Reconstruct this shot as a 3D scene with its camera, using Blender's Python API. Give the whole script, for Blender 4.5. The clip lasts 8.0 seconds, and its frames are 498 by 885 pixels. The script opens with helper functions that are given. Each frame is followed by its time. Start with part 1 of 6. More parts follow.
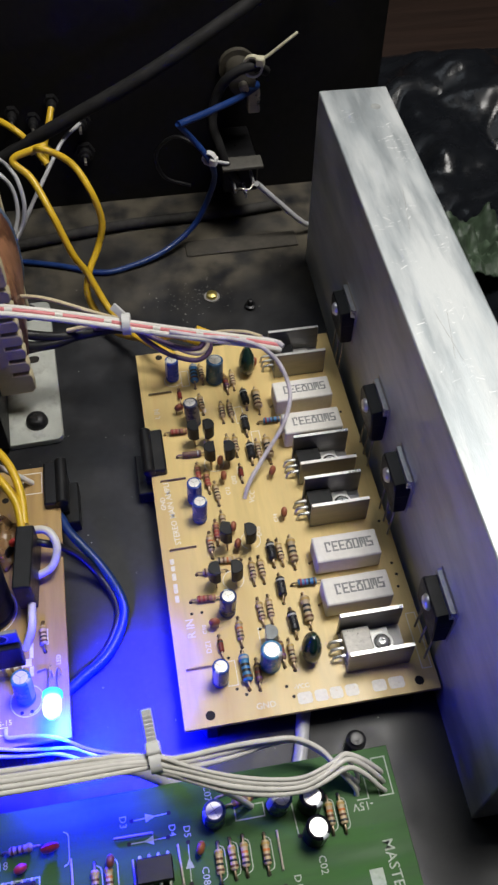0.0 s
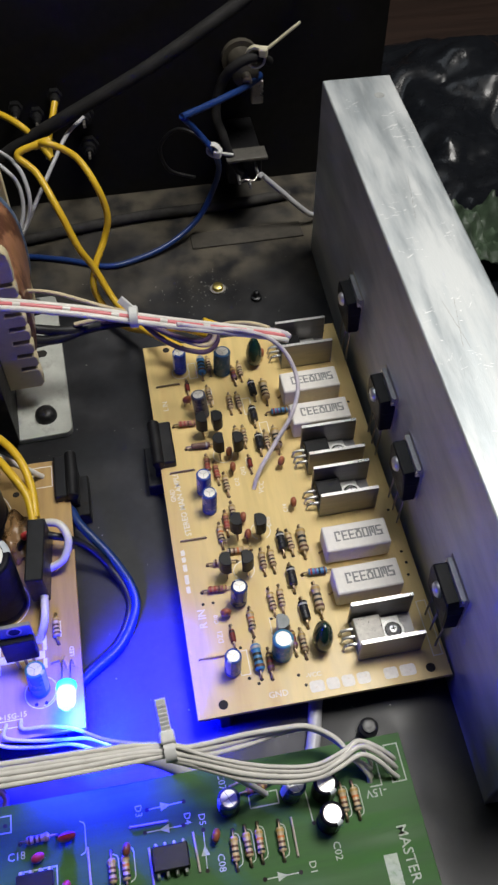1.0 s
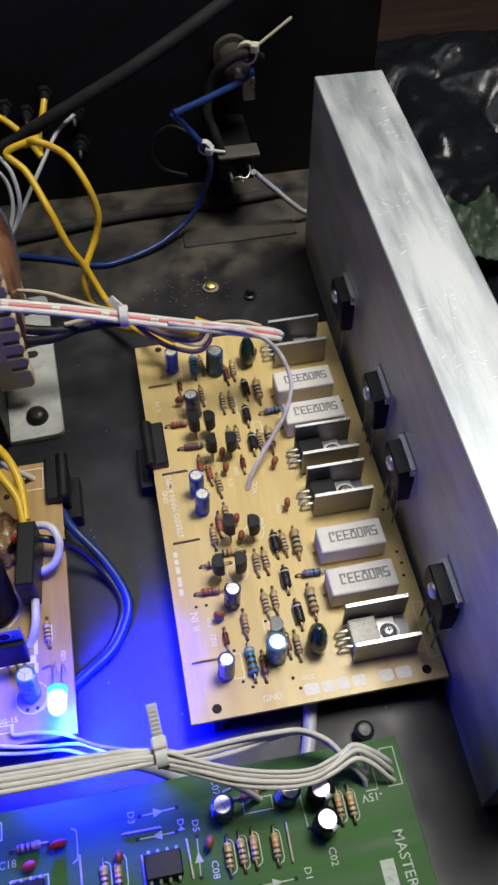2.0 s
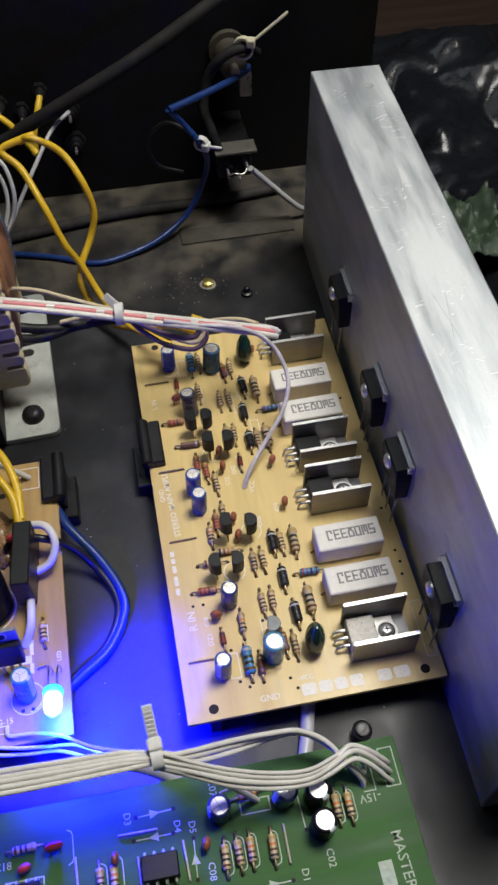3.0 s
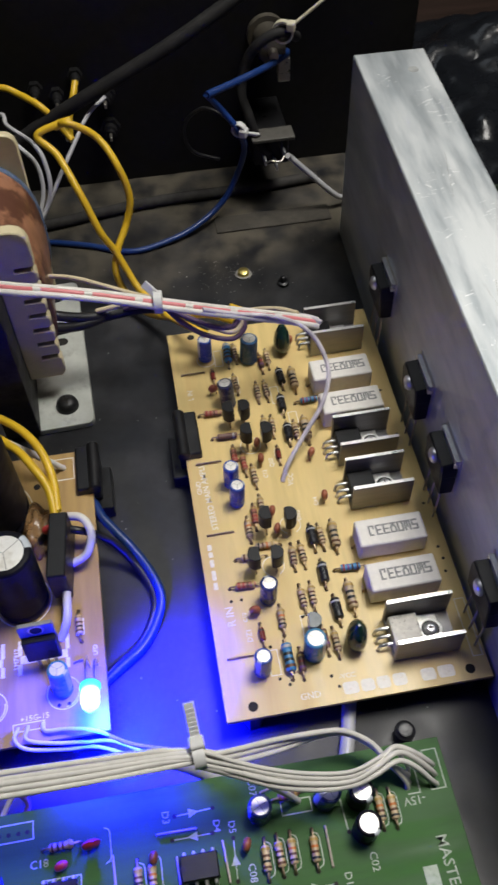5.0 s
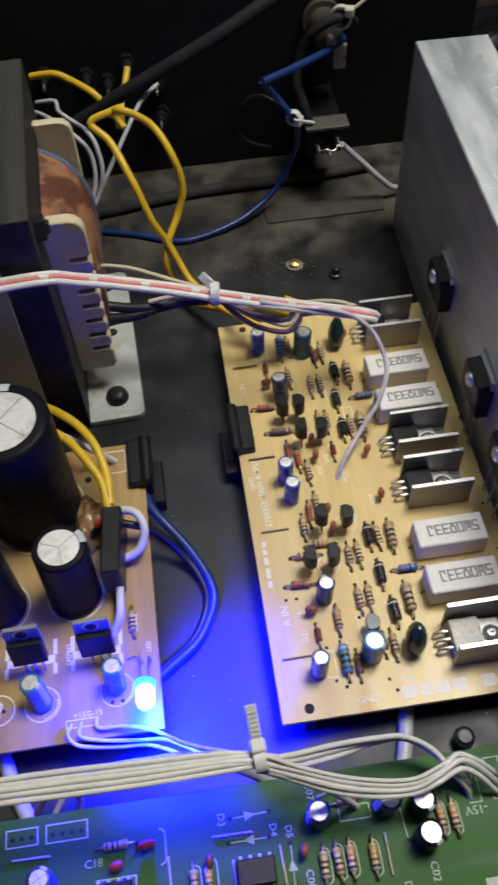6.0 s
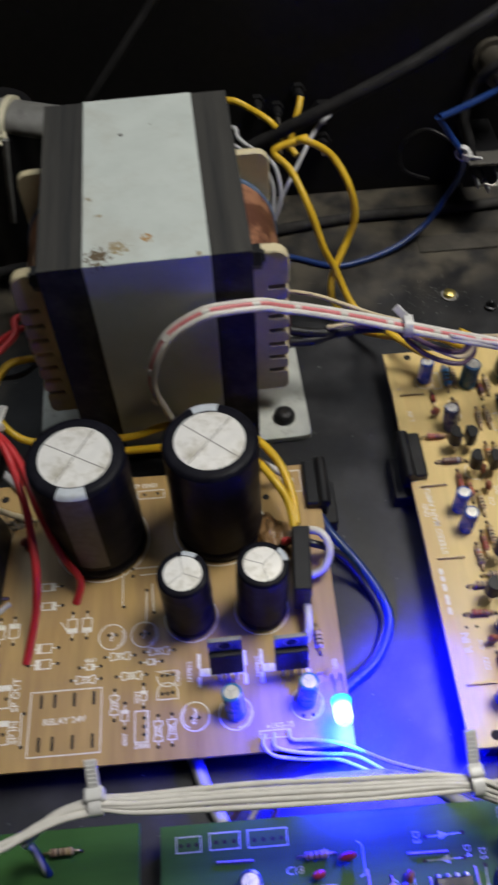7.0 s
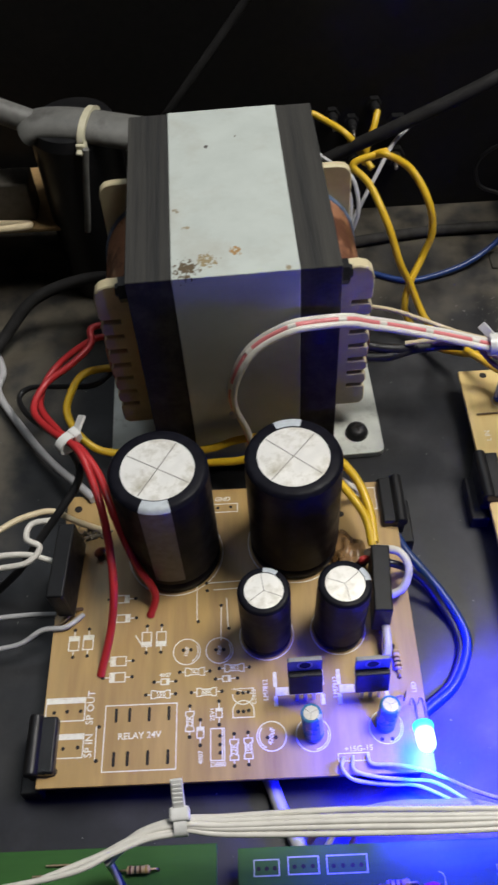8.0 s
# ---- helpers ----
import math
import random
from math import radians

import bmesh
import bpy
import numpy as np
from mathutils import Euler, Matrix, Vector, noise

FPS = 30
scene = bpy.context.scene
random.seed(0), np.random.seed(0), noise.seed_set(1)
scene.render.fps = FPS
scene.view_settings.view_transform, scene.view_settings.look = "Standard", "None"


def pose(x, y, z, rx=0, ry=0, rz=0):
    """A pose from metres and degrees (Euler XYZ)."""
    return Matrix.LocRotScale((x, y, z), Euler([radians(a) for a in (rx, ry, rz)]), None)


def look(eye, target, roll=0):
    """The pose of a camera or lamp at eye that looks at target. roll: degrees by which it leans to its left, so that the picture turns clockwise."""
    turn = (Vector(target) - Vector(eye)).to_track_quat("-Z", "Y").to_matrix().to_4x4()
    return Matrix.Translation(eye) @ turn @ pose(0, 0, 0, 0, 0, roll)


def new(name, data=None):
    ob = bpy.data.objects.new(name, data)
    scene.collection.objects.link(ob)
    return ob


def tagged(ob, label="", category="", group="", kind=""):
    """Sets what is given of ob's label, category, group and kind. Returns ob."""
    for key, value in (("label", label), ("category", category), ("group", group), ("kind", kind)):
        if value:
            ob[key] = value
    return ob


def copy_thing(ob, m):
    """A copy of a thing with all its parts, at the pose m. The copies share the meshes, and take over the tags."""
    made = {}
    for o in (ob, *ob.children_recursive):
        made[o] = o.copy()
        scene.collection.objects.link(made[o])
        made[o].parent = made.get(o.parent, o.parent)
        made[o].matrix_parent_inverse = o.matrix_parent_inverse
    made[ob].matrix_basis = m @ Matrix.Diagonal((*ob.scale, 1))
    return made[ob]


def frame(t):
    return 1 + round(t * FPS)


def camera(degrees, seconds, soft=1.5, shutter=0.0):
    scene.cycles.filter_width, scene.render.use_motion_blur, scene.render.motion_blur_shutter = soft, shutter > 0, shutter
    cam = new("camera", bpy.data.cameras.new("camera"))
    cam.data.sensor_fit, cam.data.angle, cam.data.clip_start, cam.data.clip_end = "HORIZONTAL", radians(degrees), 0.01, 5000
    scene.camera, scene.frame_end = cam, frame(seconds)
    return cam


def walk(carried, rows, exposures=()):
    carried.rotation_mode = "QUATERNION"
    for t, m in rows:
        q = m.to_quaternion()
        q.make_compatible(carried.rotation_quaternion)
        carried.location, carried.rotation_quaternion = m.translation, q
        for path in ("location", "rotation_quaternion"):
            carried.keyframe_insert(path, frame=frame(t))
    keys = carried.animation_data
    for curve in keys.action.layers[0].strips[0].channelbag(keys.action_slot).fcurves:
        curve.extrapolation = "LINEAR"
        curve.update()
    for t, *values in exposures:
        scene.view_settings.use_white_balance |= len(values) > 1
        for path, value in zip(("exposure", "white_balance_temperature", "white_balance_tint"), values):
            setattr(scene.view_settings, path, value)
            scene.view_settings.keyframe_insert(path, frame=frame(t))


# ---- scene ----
cam = camera(32.61, 8.0, 2.6, 0.7)
PATH = [
    (0, (0.00128, -0.08853, 0.26608), (0.03551, 0.09153, 0.02858), 0.940),
    (0.5, (0.00115, -0.08761, 0.26495), (0.03366, 0.09159, 0.02657), 0.225),
    (1, (0.00010, -0.08938, 0.26653), (0.03196, 0.08896, 0.02742), -0.342),
    (1.5, (0.00221, -0.08880, 0.26730), (0.03529, 0.08923, 0.02812), -0.197),
    (1.7, (0.00200, -0.08789, 0.26608), (0.03482, 0.09010, 0.02684), -0.337),
    (2.8, (0.00446, -0.08682, 0.26196), (0.03622, 0.09101, 0.02245), -1.004),
    (3, (0.00432, -0.08631, 0.26236), (0.03595, 0.09115, 0.02256), -0.981),
    (3.5, (0.00379, -0.08573, 0.26126), (0.03446, 0.09181, 0.02139), -1.116),
    (4, (0.00260, -0.08531, 0.25997), (0.03157, 0.09204, 0.01974), -1.384),
    (4.2, (0.00225, -0.08516, 0.25955), (0.03112, 0.09198, 0.01918), -1.322),
    (5.3, (-0.00551, -0.08004, 0.25635), (0.01582, 0.09608, 0.01445), -2.960),
    (5.5, (-0.00819, -0.07890, 0.25584), (0.01071, 0.09644, 0.01315), -3.514),
    (6, (-0.01141, -0.07560, 0.25402), (0.00429, 0.09982, 0.01116), -3.521),
    (6.2, (-0.01984, -0.07472, 0.25730), (-0.00596, 0.10016, 0.01395), -3.464),
    (6.5, (-0.03710, -0.07450, 0.26075), (-0.02678, 0.10169, 0.01816), -3.180),
    (6.8, (-0.05221, -0.07251, 0.26422), (-0.04529, 0.10446, 0.02209), -3.192),
    (7, (-0.06166, -0.07130, 0.26751), (-0.05694, 0.10681, 0.02615), -3.184),
    (7.5, (-0.07123, -0.06833, 0.26968), (-0.07225, 0.11221, 0.03009), -3.894),
    (8, (-0.07790, -0.06689, 0.26698), (-0.08328, 0.11416, 0.02783), -4.306),
]
walk(cam, [(t, look(eye, target, roll)) for t, eye, target, roll in PATH],
     [(0.0, -0.16), (4.0, -0.16), (5.5, -0.18), (6.0, -0.22), (6.5, -0.32), (7.0, -0.32), (7.5, -0.16), (8.0, 0.0)])

# ---- light ----
world = bpy.data.worlds.new("world")
scene.world = world
world.use_nodes = True
bg = world.node_tree.nodes["Background"]
bg.inputs[0].default_value = (0.75, 0.85, 1.0, 1)
bg.inputs[1].default_value = 0.18


def area_lamp(name, eye, target, size, watts, colour):
    data = bpy.data.lights.new(name, "AREA")
    data.shape, data.size, data.energy, data.color = "DISK", size, watts, colour
    ob = new(name, data)
    ob.matrix_world = look(eye, target)
    return ob


area_lamp("bench_lamp", (0.235, 0.16, 0.80), (0.04, 0.06, 0.0), 0.30, 7.3, (1.0, 0.97, 0.92))
area_lamp("ceiling_lamp", (-0.35, 0.8, 1.75), (-0.1, 0.3, 0.0), 1.2, 7.0, (0.86, 0.93, 1.0))
# the lit diode throws most of its light forwards and down, and a little all round
for kind, watts, aim, cone in (("SPOT", 52.0, (0.0044, 0.0030, -0.010), 92), ("SPOT", 2.1, (-0.001, 0.001, -0.010), 170), ("SPOT", 4.4, (0.0005, -0.010, -0.0055), 130), ("POINT", 0.15, (0, 0, -0.01), 0)):
    led_data = bpy.data.lights.new("led_light", kind)
    led_data.energy, led_data.color, led_data.shadow_soft_size = watts, (0.0001, 0.0012, 1.0), 0.006
    if kind == "SPOT":
        led_data.spot_size, led_data.spot_blend = radians(cone), 1.0
    led_ob = new("led_light", led_data)
    led_ob.matrix_world = look((-0.0368, 0.0035, 0.0255), (-0.0368 + aim[0], 0.0035 + aim[1], 0.0255 + aim[2]))


# ---- materials ----
def mat(name, col, rough=0.5, metal=0.0, var=0.18, scale=300.0, bump=0.15, bscale=1800.0, dirt=None, dirt_at=(0.52, 0.7),
        dscale=60.0, stretch=(1, 1, 1), clear=0.0, through_light=0.0, rvar=0.12, each=0.0, coat=0.0, spec=0.5):
    """A surface with grain and stains: two scales of noise in colour, one in gloss and relief."""
    m = bpy.data.materials.new(name)
    m.use_nodes = True
    nt = m.node_tree
    n, link = nt.nodes, nt.links.new
    b = n["Principled BSDF"]
    tc = n.new("ShaderNodeTexCoord")
    mp = n.new("ShaderNodeMapping")
    mp.inputs["Scale"].default_value = stretch
    link(tc.outputs["Object"], mp.inputs[0])

    def tex(s, detail=4.0, rgh=0.6):
        t = n.new("ShaderNodeTexNoise")
        t.inputs["Scale"].default_value, t.inputs["Detail"].default_value, t.inputs["Roughness"].default_value = s, detail, rgh
        link(mp.outputs[0], t.inputs["Vector"])
        return t.outputs["Fac"]

    def ramp(src, lo, hi, a, c):
        r = n.new("ShaderNodeMapRange")
        for i, v in zip((1, 2, 3, 4), (lo, hi, a, c)):
            r.inputs[i].default_value = v
        link(src, r.inputs[0])
        return r.outputs[0]

    def mix(f, a, c):
        x = n.new("ShaderNodeMix")
        x.data_type = "RGBA"
        for s, v in ((x.inputs[0], f), (x.inputs[6], a), (x.inputs[7], c)):
            if isinstance(v, bpy.types.NodeSocket):
                link(v, s)
            else:
                s.default_value = v
        return x.outputs[2]

    dark = (*[c * (1 - var) for c in col], 1)
    pale = (*[min(1, c * (1 + var)) for c in col], 1)
    grain = tex(scale)
    out = mix(ramp(grain, 0.32, 0.68, 0, 1), dark, pale)
    stain = tex(dscale, 6.0, 0.65)
    if dirt:
        out = mix(ramp(stain, dirt_at[0], dirt_at[1], 0, 1), out, (*dirt, 1))
    if each:
        oi = n.new("ShaderNodeObjectInfo")
        hsv = n.new("ShaderNodeHueSaturation")
        link(ramp(oi.outputs["Random"], 0, 1, 1 - each, 1 + each), hsv.inputs["Value"])
        link(out, hsv.inputs["Color"])
        out = hsv.outputs[0]
    link(out, b.inputs["Base Color"])
    link(ramp(stain, 0.3, 0.7, max(0.03, rough - rvar), min(1, rough + rvar)), b.inputs["Roughness"])
    b.inputs["Metallic"].default_value = metal
    b.inputs["Coat Weight"].default_value = coat
    b.inputs["Specular IOR Level"].default_value = spec
    b.inputs["Transmission Weight"].default_value = clear
    b.inputs["Subsurface Weight"].default_value = through_light
    b.inputs["Subsurface Radius"].default_value = (0.001, 0.001, 0.001)
    if bump:
        bp = n.new("ShaderNodeBump")
        bp.inputs["Strength"].default_value, bp.inputs["Distance"].default_value = bump, 0.0004
        link(tex(bscale, 3.0), bp.inputs["Height"])
        link(bp.outputs[0], b.inputs["Normal"])
    return m


PCB_TAN = mat("phenolic_board", (0.66, 0.495, 0.20), 0.40, var=0.10, scale=90, bump=0.05, stretch=(3.0, 0.35, 1), dirt=(0.52, 0.34, 0.135), dscale=45, dirt_at=(0.5, 0.8))
PCB_BROWN = mat("brown_phenolic_board", (0.41, 0.268, 0.098), 0.42, var=0.10, scale=90, bump=0.05, stretch=(3.0, 0.35, 1), dirt=(0.29, 0.172, 0.07), dscale=38, dirt_at=(0.47, 0.75))
PCB_EDGE = mat("board_edge", (0.30, 0.19, 0.08), 0.7)
PCB_GREEN = mat("green_lacquer", (0.033, 0.105, 0.024), 0.5, spec=0.18, var=0.12, scale=70, bump=0.05, stretch=(0.4, 3.0, 1), dirt=(0.042, 0.135, 0.026), dscale=50, dirt_at=(0.5, 0.75))
SILK = mat("white_print", (0.78, 0.76, 0.68), 0.6, var=0.08, scale=900, bump=0.0, dirt=(0.5, 0.42, 0.28), dscale=500, dirt_at=(0.55, 0.75))
SILK_FADED = mat("faded_print", (0.76, 0.71, 0.60), 0.6, var=0.08, scale=900, bump=0.0, dirt=(0.70, 0.57, 0.34), dscale=500, dirt_at=(0.55, 0.75))
SILK_WORN = mat("worn_white_print", (0.80, 0.76, 0.68), 0.6, var=0.08, scale=900, bump=0.0, dirt=(0.60, 0.48, 0.28), dscale=500, dirt_at=(0.58, 0.75))
SILK_GREEN = mat("pale_green_print", (0.40, 0.46, 0.39), 0.6, var=0.08, scale=900, bump=0.0, dirt=(0.2, 0.3, 0.18), dscale=500, dirt_at=(0.5, 0.75))
HOLE = mat("dark_hole", (0.012, 0.009, 0.007), 0.8, bump=0)
SOLDER = mat("tinned_lead", (0.62, 0.58, 0.52), 0.35, 1.0, var=0.2, scale=2500)
OLD_LEAD = mat("grey_oxidised_lead", (0.42, 0.38, 0.32), 0.55, 0.1, var=0.25, scale=1500)
DULL_LEAD = mat("dull_copper_lead", (0.36, 0.27, 0.18), 0.45, 1.0, var=0.25, scale=2500)
BLACK_SLEEVE = mat("black_pvc_sleeve", (0.007, 0.007, 0.011), 0.42, var=0.3, bump=0.06, bscale=400, dirt=(0.017, 0.017, 0.019), dscale=160, dirt_at=(0.6, 0.85), spec=0.08)
BLUE_SLEEVE = mat("blue_pvc_sleeve", (0.032, 0.075, 0.31), 0.28, var=0.2, bump=0.05, each=0.2)
STEEL_BLUE = mat("steel_blue_sleeve", (0.03, 0.095, 0.20), 0.3, var=0.2, bump=0.05)
PALE_BLUE = mat("light_blue_sleeve", (0.05, 0.20, 0.36), 0.3, var=0.15, bump=0.05)
NAVY_SLEEVE = mat("navy_pvc_sleeve", (0.016, 0.03, 0.12), 0.28, var=0.2, bump=0.05)
GREY_SLEEVE = mat("grey_blue_sleeve", (0.035, 0.04, 0.075), 0.3, var=0.2, bump=0.05)
PRINT_SHADED = mat("shaded_stripe_print", (0.055, 0.057, 0.08), 0.4, var=0.3, scale=400, bump=0)
PRINT_PALE = mat("pale_stripe_print", (0.46, 0.50, 0.54), 0.4, var=0.12, scale=500, bump=0)
CAP_ALU = mat("capacitor_aluminium", (0.70, 0.68, 0.64), 0.42, 0.4, var=0.07, scale=160, bump=0.12, bscale=500, dirt=(0.40, 0.37, 0.30), dscale=150, dirt_at=(0.48, 0.72))
SCORE = mat("scored_groove", (0.24, 0.23, 0.21), 0.6, 0.3)
RES_TAN = mat("tan_resistor", (0.50, 0.38, 0.23), 0.42, var=0.1, scale=900, bump=0.05, each=0.18)
RES_RED = mat("brown_red_resistor", (0.30, 0.12, 0.075), 0.4, var=0.1, scale=900, bump=0.05, each=0.2)
RES_BLUE = mat("blue_resistor", (0.05, 0.20, 0.42), 0.38, var=0.1, scale=900, bump=0.05)
RES_BROWN = mat("dark_brown_resistor", (0.13, 0.065, 0.045), 0.4, var=0.1, bump=0.05)
BAND = {k: mat("band_" + k, c, 0.45, var=0.05, bump=0) for k, c in dict(
    brown=(0.10, 0.035, 0.015), black=(0.012, 0.012, 0.012), red=(0.30, 0.035, 0.025), orange=(0.55, 0.16, 0.03),
    gold=(0.42, 0.28, 0.08), white=(0.36, 0.36, 0.36), violet=(0.15, 0.05, 0.2)).items()}
DIODE = mat("black_diode", (0.014, 0.014, 0.016), 0.3, bump=0.05)
GLASS_RED = mat("red_glass_diode", (0.17, 0.032, 0.026), 0.18, bump=0)
DISC = mat("brown_ceramic_disc", (0.25, 0.075, 0.035), 0.4, var=0.12, scale=700, bump=0.08, each=0.25)
RED_DISC = mat("red_ceramic_disc", (0.48, 0.04, 0.04), 0.4, var=0.12, bump=0.08)
FILM = mat("dark_green_film", (0.008, 0.03, 0.022), 0.14, var=0.2, bump=0.08, bscale=300)
EPOXY = mat("black_epoxy", (0.007, 0.007, 0.008), 0.42, var=0.2, bump=0.1, bscale=2500, dirt=(0.016, 0.0155, 0.015), dscale=220, dirt_at=(0.62, 0.85), spec=0.3)
CEMENT = mat("white_cement", (0.72, 0.69, 0.64), 0.62, var=0.05, scale=500, bump=0.25, bscale=1300, dirt=(0.55, 0.5, 0.44), dscale=130, dirt_at=(0.58, 0.82))
INK = mat("grey_ink", (0.24, 0.24, 0.235), 0.7, var=0.3, scale=1500, bump=0)
FIN = mat("sheet_aluminium", (0.27, 0.265, 0.265), 0.42, 0.75, var=0.12, scale=80, stretch=(0.4, 1, 4), bump=0.08, dirt=(0.36, 0.33, 0.31), dscale=110, dirt_at=(0.5, 0.75))
PALE_EDGE = mat("pale_aluminium_edge", (0.80, 0.79, 0.77), 0.35, 0.8, var=0.1, scale=1200, bump=0.2, bscale=1500)
SCRATCH = mat("bare_bright_metal", (0.86, 0.86, 0.85), 0.5, 0.25, var=0.08, bump=0.05)
TAB = mat("tinned_tab", (0.66, 0.65, 0.63), 0.32, 0.9, var=0.12, scale=500, bump=0.08)
REG_TAB = mat("dull_regulator_tab", (0.22, 0.22, 0.23), 0.5, 0.3, var=0.15, scale=500, bump=0.08)
CHROME = mat("bright_screw", (0.76, 0.76, 0.78), 0.34, 0.85, var=0.1, bump=0.08)
BLACK_STEEL = mat("blackened_steel", (0.025, 0.025, 0.026), 0.38, 0.6, var=0.3, scale=900, bump=0.15)
MICA = mat("insulating_pad", (0.50, 0.46, 0.38), 0.55, var=0.1, bump=0.05)
PLASTIC_BLACK = mat("black_plastic", (0.009, 0.009, 0.010), 0.38, spec=0.35, var=0.2, bump=0.1, bscale=900, dirt=(0.022, 0.0215, 0.021), dscale=120, dirt_at=(0.57, 0.85))
LAMINATE = mat("transformer_steel", (0.025, 0.0255, 0.026), 0.55, 0.0, spec=0.10, var=0.3, scale=1200, stretch=(2.5, 0.05, 2.5), bump=0.3, bscale=900, dirt=(0.072, 0.069, 0.061), dscale=35, dirt_at=(0.45, 0.75))
BOBBIN = mat("cream_bobbin", (0.56, 0.49, 0.31), 0.5, var=0.07, scale=150, bump=0.1, dirt=(0.34, 0.27, 0.17), dscale=80, dirt_at=(0.55, 0.8), through_light=0.1)
KRAFT = mat("winding_tape", (0.34, 0.16, 0.09), 0.35, var=0.15, scale=120, bump=0.2, bscale=300, dirt=(0.11, 0.045, 0.028), dscale=38, dirt_at=(0.5, 0.57), coat=0.3)
BLUE_TAPE = mat("blue_film_tape", (0.10, 0.14, 0.22), 0.3, var=0.15, bump=0.1)
STEEL_PLATE = mat("zinc_plate", (0.56, 0.58, 0.53), 0.45, 0.4, var=0.12, scale=90, bump=0.08, dirt=(0.26, 0.25, 0.22), dscale=75, dirt_at=(0.55, 0.8))
FLOOR_PAINT = mat("black_chassis_paint", (0.011, 0.0115, 0.0135), 0.46, var=0.25, scale=250, bump=0.1, bscale=2500, dirt=(0.027, 0.027, 0.029), dscale=38, dirt_at=(0.49, 0.68), rvar=0.16, spec=0.42)


def dust_on_floor(m):
    """Brown dust that gathers on the rear part of the chassis floor, with ragged edges and bare spots."""
    nt = m.node_tree
    n, link = nt.nodes, nt.links.new
    b = n["Principled BSDF"]
    tc = n.new("ShaderNodeTexCoord")
    sep = n.new("ShaderNodeSeparateXYZ")
    link(tc.outputs["Object"], sep.inputs[0])
    big, fine = n.new("ShaderNodeTexNoise"), n.new("ShaderNodeTexNoise")
    for t, sc, d in ((big, 24, 5), (fine, 62, 8)):
        t.inputs["Scale"].default_value, t.inputs["Detail"].default_value = sc, d
        link(tc.outputs["Object"], t.inputs["Vector"])

    def calc(op, a, c):
        x = n.new("ShaderNodeMath")
        x.operation = op
        for s, v in zip(x.inputs, (a, c)):
            if isinstance(v, bpy.types.NodeSocket):
                link(v, s)
            else:
                s.default_value = v
        return x.outputs[0]

    def span(v, lo, hi):
        r = n.new("ShaderNodeMapRange")
        r.interpolation_type = "SMOOTHSTEP"
        r.inputs[1].default_value, r.inputs[2].default_value = lo, hi
        link(v, r.inputs[0])
        return r.outputs[0]

    west = calc("MULTIPLY", calc("MAXIMUM", calc("SUBTRACT", -0.128, sep.outputs[0]), 0.0), 2.0)
    reach = calc("ADD", calc("ADD", sep.outputs[1], west), calc("MULTIPLY", big.outputs["Fac"], 0.11))
    amount = calc("MULTIPLY", span(reach, 0.232, 0.292), span(big.outputs["Fac"], 0.22, 0.58))
    amount = calc("MULTIPLY", amount, span(fine.outputs["Fac"], 0.30, 0.62))
    mx = n.new("ShaderNodeMix")
    mx.data_type = "RGBA"
    mx.inputs[7].default_value = (0.095, 0.083, 0.062, 1)
    link(amount, mx.inputs[0])
    link(b.inputs["Base Color"].links[0].from_socket, mx.inputs[6])
    link(mx.outputs[2], b.inputs["Base Color"])


dust_on_floor(FLOOR_PAINT)
WALL_PAINT = mat("black_panel_paint", (0.009, 0.0086, 0.0086), 0.6, spec=0.2, var=0.2, scale=250, bump=0.1, dirt=(0.013, 0.012, 0.011), dscale=20)
DARK_WOOD = mat("dark_bench_wood", (0.018, 0.0095, 0.0065), 0.7, spec=0.2, var=0.3, scale=30, stretch=(0.2, 4, 1), bump=0.2, bscale=300)
ROOM = mat("room_wall", (0.30, 0.29, 0.28), 0.8, var=0.1, scale=3, bump=0)
BAG = mat("black_plastic_film", (0.006, 0.007, 0.009), 0.24, spec=0.25, var=0.2, bump=0.1, bscale=300)
GREEN_FILM = mat("pale_green_wrapper", (0.035, 0.055, 0.032), 0.5, var=0.5, scale=120, bump=0.1)
GLUE = mat("amber_glue", (0.40, 0.24, 0.11), 0.22, var=0.2, scale=200, bump=0.3, bscale=250, clear=0.55)
NYLON = mat("nylon_tie", (0.62, 0.62, 0.60), 0.35, var=0.06, bump=0.05, through_light=0.3)
NYLON_OLD = mat("yellowed_nylon", (0.55, 0.52, 0.38), 0.4, var=0.08, bump=0.05, through_light=0.2)
FLECK = mat("pale_dust", (0.26, 0.25, 0.23), 0.8, var=0.3, bump=0)
GREY_HOSE = mat("grey_hose", (0.14, 0.14, 0.132), 0.5, var=0.12, scale=200, bump=0.1, dirt=(0.08, 0.077, 0.073), dscale=90)


def pvc(name, col, rough=0.38, var=0.08, spec=0.45):
    return mat(name, col, rough, var=var, spec=spec, scale=180, bump=0.04, bscale=700, dirt=tuple(c * 0.55 for c in col), dscale=110, dirt_at=(0.62, 0.9))


